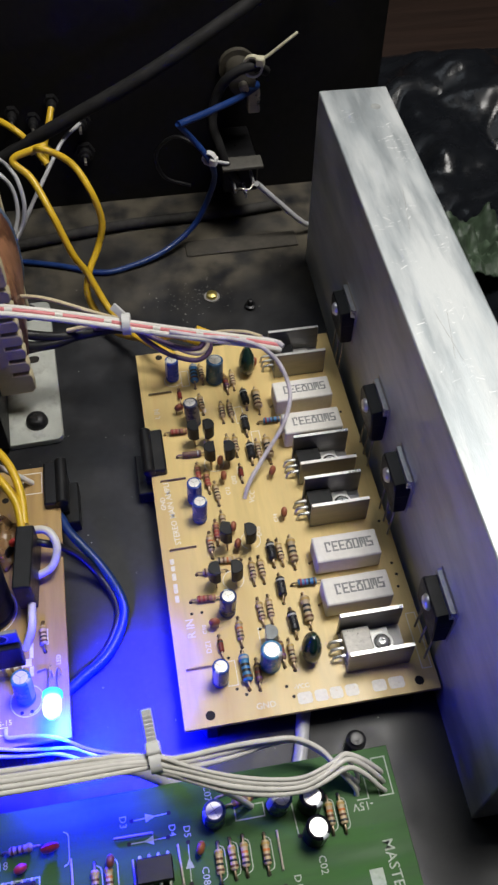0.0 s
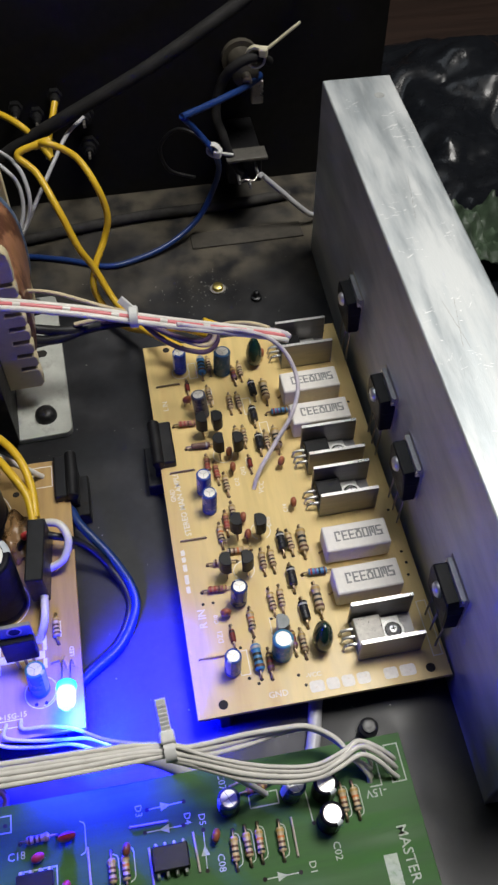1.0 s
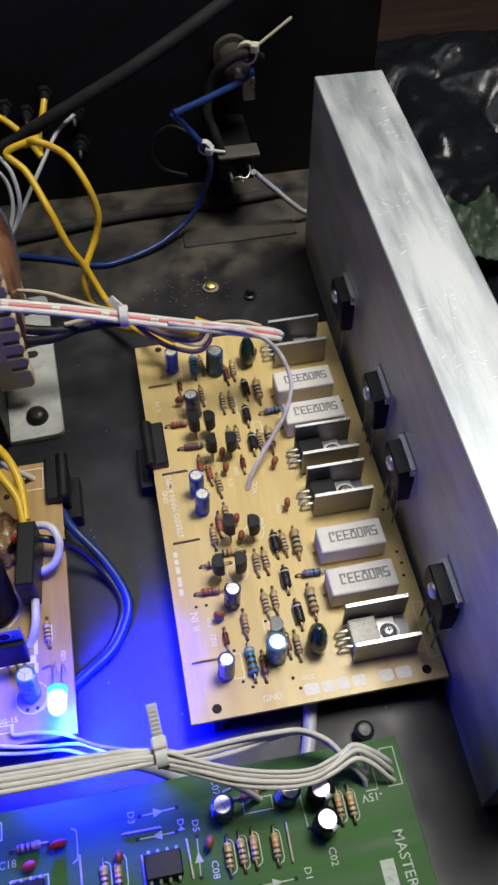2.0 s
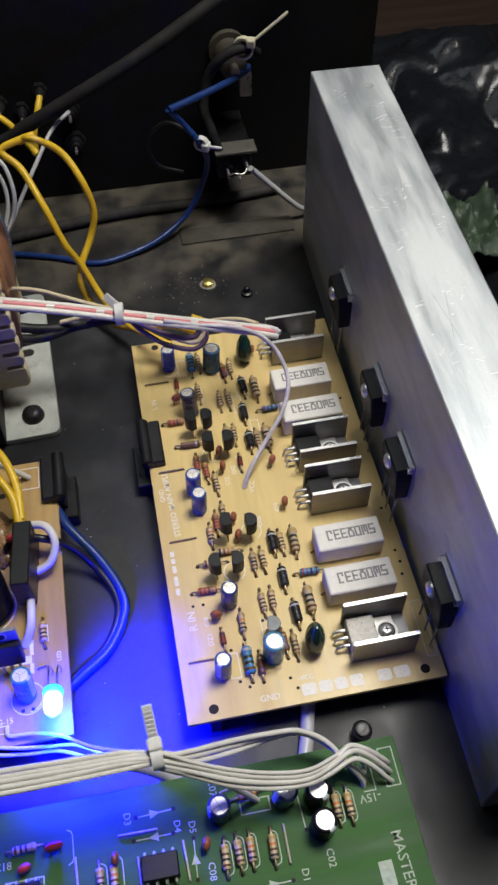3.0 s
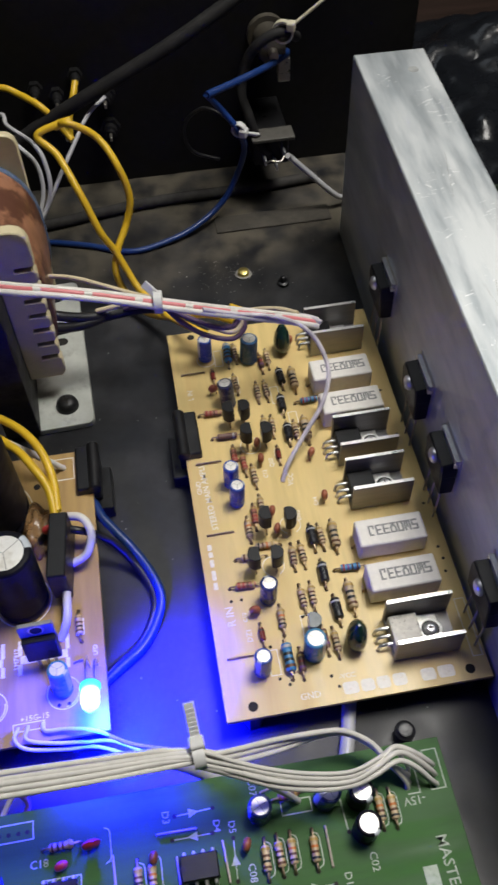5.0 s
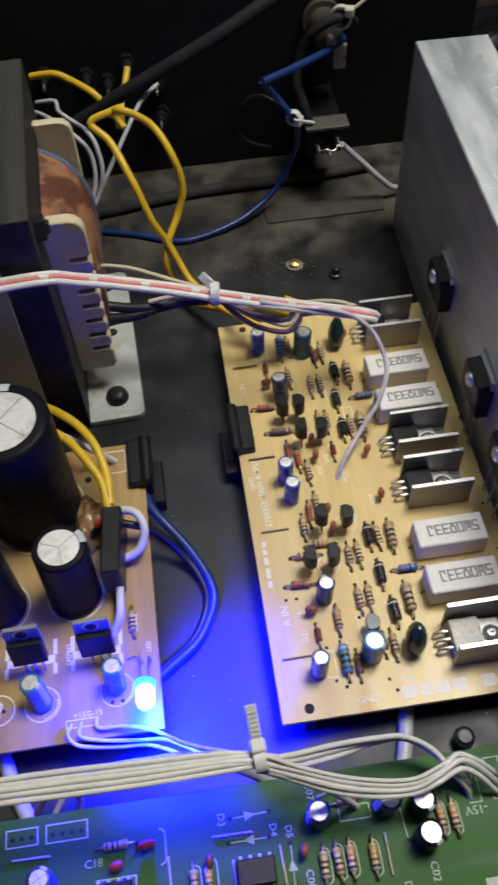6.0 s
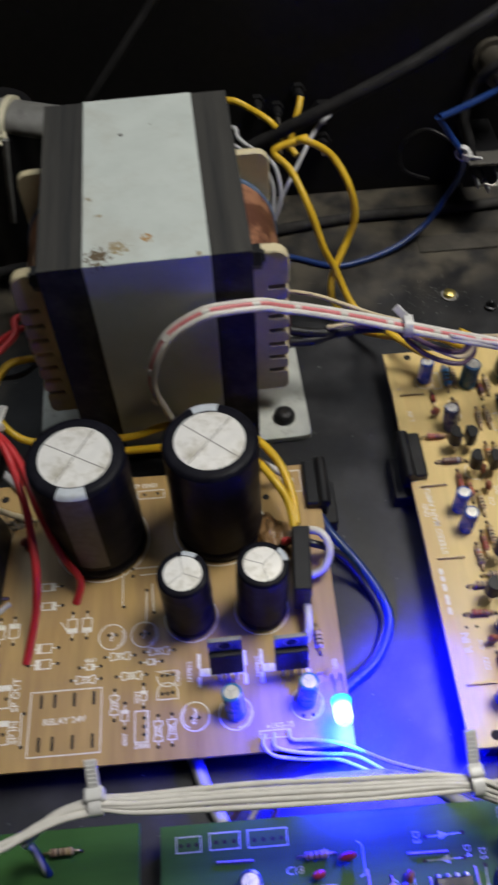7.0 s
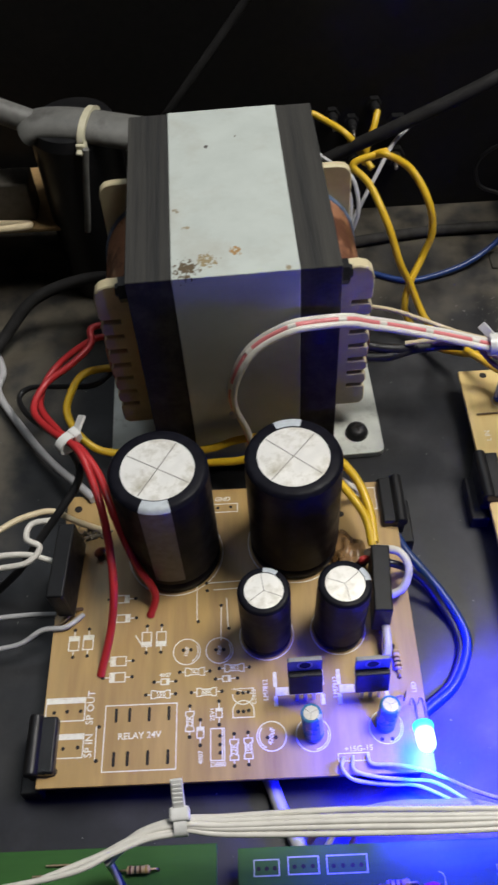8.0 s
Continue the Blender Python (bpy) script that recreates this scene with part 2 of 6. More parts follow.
W_WHITE = pvc("white_wire", (0.64, 0.62, 0.57))
W_GREY = pvc("grey_wire", (0.42, 0.42, 0.43))
W_DGREY = pvc("dark_grey_cable", (0.019, 0.0185, 0.0185), 0.65, 0.25, 0.15)
W_DUSTY = pvc("dusty_grey_cable", (0.045, 0.043, 0.040), 0.75, 0.3, 0.12)
W_YELLOW = pvc("yellow_wire", (0.64, 0.41, 0.02))
W_BLUE = pvc("blue_wire", (0.009, 0.034, 0.15))
W_RED = pvc("red_wire", (0.44, 0.026, 0.03))
W_BLACK = pvc("black_wire", (0.012, 0.012, 0.013))
W_CREAM = pvc("cream_wire", (0.62, 0.52, 0.34))
W_PURPLE = pvc("purple_wire", (0.10, 0.06, 0.11))
W_PINK = pvc("red_stripe", (0.62, 0.19, 0.20))
W_LILAC = pvc("lilac_grey_wire", (0.55, 0.51, 0.54), var=0.2)
W_SLEEVE = pvc("shrink_sleeve", (0.011, 0.011, 0.012), 0.5)


def heat_sink_metal():
    m = mat("milled_aluminium", (0.46, 0.50, 0.52), 0.52, 0.76, var=0.15, scale=95, stretch=(1.7, 0.28, 1.3), bump=0.14, bscale=900,
            dirt=(0.62, 0.64, 0.64), dscale=60, dirt_at=(0.42, 0.64), rvar=0.14)
    return m


HEATSINK = heat_sink_metal()


def tape_paper():
    """White paper tape with brown glue stains near its front edge."""
    m = mat("white_paper_tape", (0.43, 0.47, 0.445), 0.5, var=0.06, scale=60, bump=0.12, bscale=400, dirt=(0.36, 0.36, 0.32), dscale=40, dirt_at=(0.52, 0.8))
    nt = m.node_tree
    n, link = nt.nodes, nt.links.new
    b = n["Principled BSDF"]
    tc = n.new("ShaderNodeTexCoord")
    ns = n.new("ShaderNodeTexNoise")
    ns.inputs["Scale"].default_value, ns.inputs["Detail"].default_value = 760, 9
    link(tc.outputs["Object"], ns.inputs["Vector"])
    source = b.inputs["Base Color"].links[0].from_socket
    for place, radius, col in (((-0.0135, -0.0395, 0.049), 0.0090, (0.085, 0.06, 0.03, 1)), ((0.0012, -0.033, 0.049), 0.0042, (0.30, 0.17, 0.05, 1)),
                               ((-0.0075, -0.0365, 0.049), 0.0070, (0.24, 0.19, 0.10, 1)), ((-0.0055, 0.021, 0.049), 0.0018, (0.05, 0.045, 0.04, 1)),
                               ((0.0045, 0.026, 0.049), 0.0013, (0.10, 0.08, 0.06, 1)), ((-0.0165, -0.012, 0.049), 0.0022, (0.22, 0.19, 0.13, 1)), ((-0.0135, -0.0205, 0.049), 0.0026, (0.26, 0.22, 0.14, 1)),
                               ((0.016, -0.042, 0.049), 0.0025, (0.24, 0.20, 0.13, 1))):
        ds = n.new("ShaderNodeVectorMath")
        ds.operation = "DISTANCE"
        link(tc.outputs["Object"], ds.inputs[0])
        ds.inputs[1].default_value = place
        mr = n.new("ShaderNodeMapRange")
        mr.inputs[1].default_value, mr.inputs[2].default_value, mr.inputs[3].default_value, mr.inputs[4].default_value = radius * 0.25, radius * 1.1, 0.60, 0.0
        link(ds.outputs["Value"], mr.inputs[0])
        ad = n.new("ShaderNodeMath")
        ad.operation = "ADD"
        link(mr.outputs[0], ad.inputs[0])
        link(ns.outputs["Fac"], ad.inputs[1])
        th = n.new("ShaderNodeMapRange")
        th.inputs[1].default_value, th.inputs[2].default_value = 0.98, 1.09
        link(ad.outputs[0], th.inputs[0])
        mx = n.new("ShaderNodeMix")
        mx.data_type = "RGBA"
        mx.inputs[7].default_value = col
        link(th.outputs[0], mx.inputs[0])
        link(source, mx.inputs[6])
        source = mx.outputs[2]
    link(source, b.inputs["Base Color"])
    return m


TAPE = tape_paper()


def glow(name, col, strength):
    m = bpy.data.materials.new(name)
    m.use_nodes = True
    b = m.node_tree.nodes["Principled BSDF"]
    b.inputs["Base Color"].default_value = (*col, 1)
    b.inputs["Emission Color"].default_value = (*col, 1)
    b.inputs["Emission Strength"].default_value = strength
    b.inputs["Roughness"].default_value = 0.2
    return m


def led_lens():
    """Lit lens: cyan at its foot, white hot towards the tip."""
    m = glow("lit_blue_led", (0.1, 0.6, 1.0), 1.0)
    n, link = m.node_tree.nodes, m.node_tree.links.new
    tc, sep, r = n.new("ShaderNodeTexCoord"), n.new("ShaderNodeSeparateXYZ"), n.new("ShaderNodeValToRGB")
    mr = n.new("ShaderNodeMapRange")
    mr.inputs[1].default_value, mr.inputs[2].default_value = -0.0046, 0.0041
    link(tc.outputs["Object"], sep.inputs[0])
    link(sep.outputs[2], mr.inputs[0])
    link(mr.outputs[0], r.inputs[0])
    e = r.color_ramp.elements
    e[0].color, e[1].color = (0.0, 0.30, 1.0, 1), (0.35, 1.0, 1.0, 1)
    for at, col in ((0.2, (0.05, 0.75, 1.0, 1)), (0.38, (0.75, 1.0, 1.0, 1)), (0.8, (0.9, 1.0, 1.0, 1))):
        k = e.new(at)
        k.color = col
    b = n["Principled BSDF"]
    link(r.outputs[0], b.inputs["Emission Color"])
    b.inputs["Emission Strength"].default_value = 2.6
    return m


LED_GLOW = led_lens()

# ---- shapes, all in millimetres ----
MM = 0.001


def finish(bm, smooth=True, sharp=48):
    bmesh.ops.recalc_face_normals(bm, faces=bm.faces)
    bmesh.ops.scale(bm, vec=(MM, MM, MM), verts=bm.verts)
    for f in bm.faces:
        f.smooth = smooth
    lim = radians(sharp)
    for e in bm.edges:
        if len(e.link_faces) == 2:
            turn, sizes = e.calc_face_angle(0), sorted(f.calc_area() for f in e.link_faces)
            e.smooth = turn < lim and not (turn > 0.25 and sizes[1] > 5 * sizes[0])
        else:
            e.smooth = False
    return bm


def mesh_of(name, bm, material, smooth=True):
    me = bpy.data.meshes.new(name)
    finish(bm, smooth).to_mesh(me)
    bm.free()
    me.materials.append(material)
    return me


def thing(name, label, category, at=(0, 0, 0), turn=0.0, group="", kind=""):
    """A top-level thing: an Empty at its base."""
    ob = new(name)
    ob.empty_display_size = 0.002
    ob.matrix_basis = pose(at[0] * MM, at[1] * MM, at[2] * MM, 0, 0, turn)
    return tagged(ob, label, category, group, kind)


def part(name, bm, material, parent, label=""):
    ob = new(name, mesh_of(name, bm, material))
    ob.parent = parent
    return tagged(ob, label)


def solid(name, bm, material, label, category, group="", kind=""):
    """A thing of one mesh."""
    return tagged(new(name, mesh_of(name, bm, material)), label, category, group, kind)


def box(lo, hi, bevel=0.0, bm=None, segs=2):
    bm = bm or bmesh.new()
    own = bmesh.new()
    bmesh.ops.create_cube(own, size=1)
    c = [(a + b) / 2 for a, b in zip(lo, hi)]
    s = [b - a for a, b in zip(lo, hi)]
    for v in own.verts:
        v.co = Vector([v.co[i] * s[i] + c[i] for i in range(3)])
    if bevel:
        bmesh.ops.bevel(own, geom=own.edges[:], offset=bevel, segments=segs, affect="EDGES", profile=0.5)
    return join(bm, own)


def join(bm, own):
    at = {v: bm.verts.new(v.co) for v in own.verts}
    for f in own.faces:
        bm.faces.new([at[v] for v in f.verts])
    own.free()
    return bm


def lathe(profile, seg=24, axis="z", at=(0, 0, 0), bm=None):
    """Revolves (radius, height) pairs round an axis."""
    bm = bm or bmesh.new()
    rings = []
    for r, h in profile:
        ring = []
        for i in range(1 if r == 0 else seg):
            a = 2 * math.pi * i / seg
            p = (r * math.cos(a), r * math.sin(a), h)
            p = {"z": p, "y": (p[0], p[2], p[1]), "x": (p[2], p[0], p[1])}[axis]
            ring.append(bm.verts.new([p[k] + at[k] for k in range(3)]))
        rings.append(ring)
    for a, b in zip(rings, rings[1:]):
        for i in range(seg):
            j = (i + 1) % seg
            quad = [a[i % len(a)], a[j % len(a)], b[j % len(b)], b[i % len(b)]]
            quad = list(dict.fromkeys(quad))
            if len(quad) > 2:
                bm.faces.new(quad)
    for ring in (rings[0], rings[-1]):
        if len(ring) > 2:
            bm.faces.new(ring)
    return bm


def smooth_line(pts, steps=8):
    """A Catmull-Rom curve through the points."""
    p = [Vector(q) for q in pts]
    if len(p) < 3:
        return [p[0].lerp(p[1], i / 4) for i in range(5)]
    p = [2 * p[0] - p[1], *p, 2 * p[-1] - p[-2]]
    out = []
    for a, b, c, d in zip(p, p[1:], p[2:], p[3:]):
        for i in range(steps):
            t = i / steps
            out.append(0.5 * (2 * b + (c - a) * t + (2 * a - 5 * b + 4 * c - d) * t * t + (3 * b - a - 3 * c + d) * t ** 3))
    return out + [p[-2]]


def tube(line, r, seg=10, bm=None, flat=1.0, cap=True):
    """Sweeps a circle along a line; flat squeezes it upright."""
    bm = bm or bmesh.new()
    side = None
    rings = []
    for i, c in enumerate(line):
        d = (line[min(i + 1, len(line) - 1)] - line[max(i - 1, 0)]).normalized()
        if side is None:
            side = d.cross(Vector((0, 0, 1)))
            if side.length < 0.2:
                side = d.cross(Vector((1, 0, 0)))
        side = (side - d * side.dot(d)).normalized()
        up = side.cross(d)
        rings.append([bm.verts.new(c + r * (math.cos(a) * side + flat * math.sin(a) * up)) for a in (2 * math.pi * k / seg for k in range(seg))])
    for a, b in zip(rings, rings[1:]):
        for i in range(seg):
            bm.faces.new((a[i], a[(i + 1) % seg], b[(i + 1) % seg], b[i]))
    if cap:
        bm.faces.new(rings[0])
        bm.faces.new(rings[-1])
    return bm


def rod(a, b, r, seg=8, bm=None):
    return tube([Vector(a), Vector(a).lerp(Vector(b), 0.5), Vector(b)], r, seg, bm)


def wire(name, label, material, r, *pts, group="", category="wire", wobble=0.0, seed=0):
    rng = random.Random(seed)
    pts = [tuple(c + rng.uniform(-wobble, wobble) for c in p) for p in pts]
    return solid(name, tube(smooth_line(pts), r), material, label, category, group)


def plate(outline, z0, z1, bevel=0.0):
    """A flat plate from an outline of (x, y)."""
    bm = bmesh.new()
    f = bm.faces.new([bm.verts.new((x, y, z0)) for x, y in outline])
    up = bmesh.ops.extrude_face_region(bm, geom=[f])["geom"]
    for v in up:
        if isinstance(v, bmesh.types.BMVert):
            v.co.z = z1
    if bevel:
        bmesh.ops.bevel(bm, geom=[e for e in bm.edges if abs(e.verts[0].co.z - e.verts[1].co.z) < 1e-6], offset=bevel, segments=1, affect="EDGES")
    return bm


def rounded(x0, y0, x1, y1, r, n=5):
    pts = []
    for cx, cy, a0 in ((x1 - r, y1 - r, 0), (x0 + r, y1 - r, 90), (x0 + r, y0 + r, 180), (x1 - r, y0 + r, 270)):
        pts += [(cx + r * math.cos(radians(a0 + 90 * i / n)), cy + r * math.sin(radians(a0 + 90 * i / n))) for i in range(n + 1)]
    return pts


def shifted(bm, x, y, z):
    bmesh.ops.translate(bm, verts=bm.verts, vec=(x, y, z))
    return bm


def lettering(text, x, y, z, size, turn, material, parent, name="lettering", bold=0.0):
    """Flat writing with the built-in font, centred at x, y; size is the height of its capitals."""
    cu = bpy.data.curves.new(name, "FONT")
    cu.body, cu.size, cu.align_x, cu.align_y, cu.offset = text, size * 1.38 * MM, "CENTER", "CENTER", bold * MM
    cu.resolution_u = 2
    tmp = new("lettering_draft", cu)
    me = bpy.data.meshes.new_from_object(tmp.evaluated_get(bpy.context.evaluated_depsgraph_get()))
    bpy.data.objects.remove(tmp)
    bpy.data.curves.remove(cu)
    me.materials.clear()
    me.materials.append(material)
    ob = new(name, me)
    ob.parent = parent
    ob.matrix_basis = pose(x * MM, y * MM, z * MM, 0, 0, turn)
    return ob


def strokes(lines, z, w, bm=None):
    """Printed lines of width w, mitred at their corners: each a list of (x, y)."""
    bm = bm or bmesh.new()
    for pts in lines:
        p = [Vector((x, y, 0)) for x, y in pts]
        closed = len(p) > 3 and (p[0] - p[-1]).length < 1e-4
        if closed:
            p = p[:-1]
        rail = []
        for i, c in enumerate(p):
            before = p[i - 1] if i or closed else None
            after = p[(i + 1) % len(p)] if i + 1 < len(p) or closed else None
            d0 = (c - before).normalized() if before is not None else (after - c).normalized()
            d1 = (after - c).normalized() if after is not None else d0
            n0, n1 = Vector((-d0.y, d0.x, 0)), Vector((-d1.y, d1.x, 0))
            m = n0 + n1
            m = m.normalized() if m.length > 1e-3 else n0
            m *= w / 2 / max(0.4, m.dot(n0))
            e = -d1 * w / 2 if before is None else (d0 * w / 2 if after is None else Vector())
            up = Vector((0, 0, z))
            rail.append((bm.verts.new(c + m + e + up), bm.verts.new(c - m + e + up)))
        if closed:
            rail.append(rail[0])
        for a, b in zip(rail, rail[1:]):
            bm.faces.new((a[0], a[1], b[1], b[0]))
    return bm


def ring_line(x, y, r, a0=0, a1=360, n=24):
    return [(x + r * math.cos(radians(a0 + (a1 - a0) * i / n)), y + r * math.sin(radians(a0 + (a1 - a0) * i / n))) for i in range(n + 1)]


def rect_line(x0, y0, x1, y1):
    return [(x0, y0), (x1, y0), (x1, y1), (x0, y1), (x0, y0)]


def dots(spots, z, r, seg=8):
    bm = bmesh.new()
    for x, y in spots:
        bm.faces.new([bm.verts.new((x + r * math.cos(2 * math.pi * k / seg), y + r * math.sin(2 * math.pi * k / seg), z)) for k in range(seg)])
    return bm


# ---- the housing ----
TOP = 12.0


def structure(name, bm, material, label):
    return solid(name, bm, material, label, "structure", "", "structure")


structure("floor", box((-330, -190, -1.5), (126, 276, 0)), FLOOR_PAINT, "black painted steel chassis floor with dust")
structure("wall_north", box((-330, 276, -1.5), (130, 278, 190)), WALL_PAINT, "matt black rear panel of the housing")
structure("wall_west", box((-332, -190, -1.5), (-330, 276, 150)), WALL_PAINT, "matt black side panel of the housing")
structure("wall_south", box((-330, -192, -1.5), (126, -190, 110)), WALL_PAINT, "matt black front panel of the housing")
structure("bench_top", box((-1200, -700, -31.5), (900, 900, -1.5)), DARK_WOOD, "dark wooden workbench top")
structure("wood_panel", box((131, 470, -1.5), (900, 488, 400), 1), DARK_WOOD, "dark brown wooden board behind the bench")
# unseen room box, added to close the place for bounced light and reflections
structure("room_wall_north", box((-1500, 1500, -800), (1500, 1550, 1800)), ROOM, "unseen room wall, added for bounced light")
structure("room_wall_south", box((-1500, -1550, -800), (1500, -1500, 1800)), ROOM, "unseen room wall, added for bounced light")
structure("room_wall_west", box((-1550, -1500, -800), (-1500, 1500, 1800)), ROOM, "unseen room wall, added for bounced light")
structure("room_wall_east", box((1500, -1500, -800), (1550, 1500, 1800)), ROOM, "unseen room wall, added for bounced light")
structure("room_floor", box((-1500, -1500, -850), (1500, 1500, -800)), ROOM, "unseen room floor, added to close the room")
structure("ceiling", box((-1500, -1500, 1800), (1500, 1500, 1850)), ROOM, "unseen room ceiling, added for bounced light")


# ---- parts that the boards share ----
def axial_parts(kind, parent_thing, along):
    """Body, bands and bent leads of a part that lies on its board, centred at 0, 0; the board's face is z = 0."""
    length, r, body_mat, bands = {
        "tan": (6.2, 1.15, RES_TAN, "brown black brown gold"), "tan2": (6.2, 1.15, RES_TAN, "black brown orange gold"),
        "red": (6.2, 1.15, RES_RED, "red red brown gold"), "half": (8.8, 1.6, RES_TAN, "brown black black gold"),
        "blue": (6.2, 1.2, RES_BLUE, "red violet black brown"), "bigblue": (8.6, 1.65, RES_BLUE, "brown black black white"),
        "brown": (6.0, 1.1, RES_BROWN, "violet red gold"), "diode": (6.6, 1.5, DIODE, "white"), "glass": (4.0, 0.9, GLASS_RED, "black"),
        "grey": (7.0, 1.1, RES_BROWN, "white")}[kind]
    h, reach = r + 0.35, length / 2 + 2.1
    ax = along
    def p(a, z):
        return (0, a, z) if ax == "y" else (a, 0, z)
    e = length / 2
    if kind in ("diode", "glass", "grey"):
        prof = [(0, -e), (r * 0.85, -e), (r, -e + 0.3), (r, e - 0.3), (r * 0.85, e), (0, e)]
    else:
        k = 0.24 * length
        prof = [(0, -e), (r * 0.75, -e), (r, -e + 0.5), (r, -e + k * 0.8), (r * 0.86, -e + k), (r * 0.86, e - k), (r, e - k * 0.8), (r, e - 0.5), (r * 0.75, e), (0, e)]
    body = lathe(prof, 14, ax)
    part("body", shifted(body, 0, 0, h), body_mat, parent_thing)
    names = bands.split()
    spots = {1: [0.62], 3: [-0.6, 0.0, 0.6], 4: [-0.72, -0.25, 0.18, 0.72]}[len(names)]
    for name, s in zip(names, spots):
        c = s * e
        rr = r * (1.03 if abs(s) > 0.55 or kind in ("diode", "glass", "grey") else 0.9)
        w = 0.32 if length < 8 else 0.45
        part("band", shifted(lathe([(rr * 0.9, c - w), (rr, c - w), (rr, c + w), (rr * 0.9, c + w)], 14, ax), 0, 0, h), BAND[name], parent_thing, name + " colour band")
    for s in (-1, 1):
        line = [Vector(p(s * (e - 0.2), h)), Vector(p(s * (reach - 0.5), h)), Vector(p(s * (reach - 0.1), h * 0.75)), Vector(p(s * reach, 0.0))]
        part("lead", tube(line, 0.33, 6), DULL_LEAD, parent_thing)
        part("pad_hole", shifted(dots([(0, 0)], 0.05, 0.62), *p(s * reach, 0)), HOLE, parent_thing)


AXIAL_WORDS = {"tan": "tan carbon resistor with colour bands", "tan2": "tan carbon resistor with orange band", "red": "reddish brown resistor with red bands",
               "half": "larger tan half watt resistor with bands", "blue": "blue metal film resistor", "bigblue": "large blue metal film resistor",
               "brown": "dark brown resistor with bands", "diode": "black rectifier diode with pale band", "glass": "small red glass diode",
               "grey": "dark sleeved wire link resistor"}
MADE = {}


def axial(kind, x, y, along="y", turn=0.0, where="amplifier board", z=TOP):
    key = (kind, along)
    name = "diode" if kind in ("diode", "glass") else "resistor"
    words = AXIAL_WORDS[kind] + " on the " + where
    m = pose(x * MM, y * MM, z * MM, 0, 0, turn)
    if key in MADE:
        return tagged(copy_thing(MADE[key], m), words, name, name + "s on the " + where)
    t = thing(name, words, name, (x, y, z), turn, name + "s on the " + where)
    axial_parts(kind, t, along)
    MADE[key] = t
    return t


def electrolytic(x, y, r, h, sleeve, words, lean=(0, 0), z=TOP, vent=3, stripe_at=200, turn=0, where="amplifier board", stripe=True):
    """A can capacitor: sleeve with crimp groove and rolled rim, bright top with score marks, stripe and feet."""
    t = thing("capacitor", words + " on the " + where, "capacitor", (x, y, z), 0, "electrolytic capacitors on the " + where)
    t.matrix_basis = pose(x * MM, y * MM, z * MM, lean[1], lean[0], turn)
    b = 0.05 * r + 0.15
    seg = 40 if r > 6 else 22
    prof = [(0, 0.2), (r - 2 * b, 0.2), (r - b, 0.3), (r, 0.3 + b), (r, 0.07 * h + 0.4), (r - 0.06 * r, 0.09 * h + 0.5), (r, 0.11 * h + 0.6), (r, h - 1.6 * b), (r - 0.6 * b, h - 0.5 * b),
            (r - 1.6 * b, h), (0.74 * r, h), (0.73 * r, h - 0.18)]
    part("sleeve", lathe(prof, seg), sleeve, t)
    top = part("top", lathe([(0.735 * r, h - 0.25), (0.735 * r, h - 0.10), (0.5 * r, h - 0.06), (0, h - 0.05)], seg), CAP_ALU, t, "bright aluminium top with pressure vent")
    lines = []
    for i in range(vent):
        a = radians(25 + 360 / vent * i)
        lines.append([(0, 0), (0.70 * r * math.cos(a), 0.70 * r * math.sin(a))])
    part("vent_score", strokes(lines, h + 0.0, 0.018 * r + 0.07), SCORE, top)
    if stripe:
        bm = bmesh.new()
        n, rr = 6, r + 0.04
        w = 0.32
        cols = []
        for i in range(n + 1):
            a = radians(stripe_at) - w + 2 * w * i / n
            cols.append([bm.verts.new((q * math.cos(a), q * math.sin(a), zz)) for q, zz in ((rr, 0.15 * h + 0.8), (rr, h - 1.6 * b), (r - 0.52 * b, h - 0.42 * b), (r - 1.6 * b, h + 0.05), (0.76 * r, h + 0.05))])
        for a, c in zip(cols, cols[1:]):
            bm.faces.new((a[0], c[0], c[1], a[1]))
        rim = bmesh.new()
        rows = [[rim.verts.new(v.co) for v in c[1:]] for c in cols]
        for a, c in zip(rows, rows[1:]):
            for k in range(3):
                rim.faces.new((a[k], c[k], c[k + 1], a[k + 1]))
        # on large cans the side's shade is put into the stripe's dark grey
        side_band = part("polarity_stripe", bm, PRINT_SHADED if r > 6 else PRINT_PALE, t, "printed polarity stripe, side shade in its colour on large cans")
        part("rim_label", rim, PRINT_PALE, side_band, "pale end of the stripe on the rim")
    for s in (-1, 1):
        part("lead", rod((s * 0.35 * r, 0, -0.3), (s * 0.35 * r, 0, 0.6), 0.3, 6), SOLDER, t)
    return t


def to92(x, y, turn=0, material=None, words="small black transistor with flat face", h=11.2, z=TOP, where="amplifier board"):
    t = thing("transistor", words + " on the " + where, "transistor", (x - 0.2, y - 2.0, z), turn, "small transistors on the " + where)
    pts = [(2.6 * math.cos(radians(a)), 2.6 * math.sin(radians(a))) for a in range(-35, 216, 15)]
    part("body", plate(pts, h - 6.2, h, 0.15), material or EPOXY, t)
    for s in (-1.27, 0, 1.27):
        part("lead", rod((s, 0.2, -0.1), (s, 0.2, h - 6.0), 0.25, 6), DULL_LEAD, t)
    return t


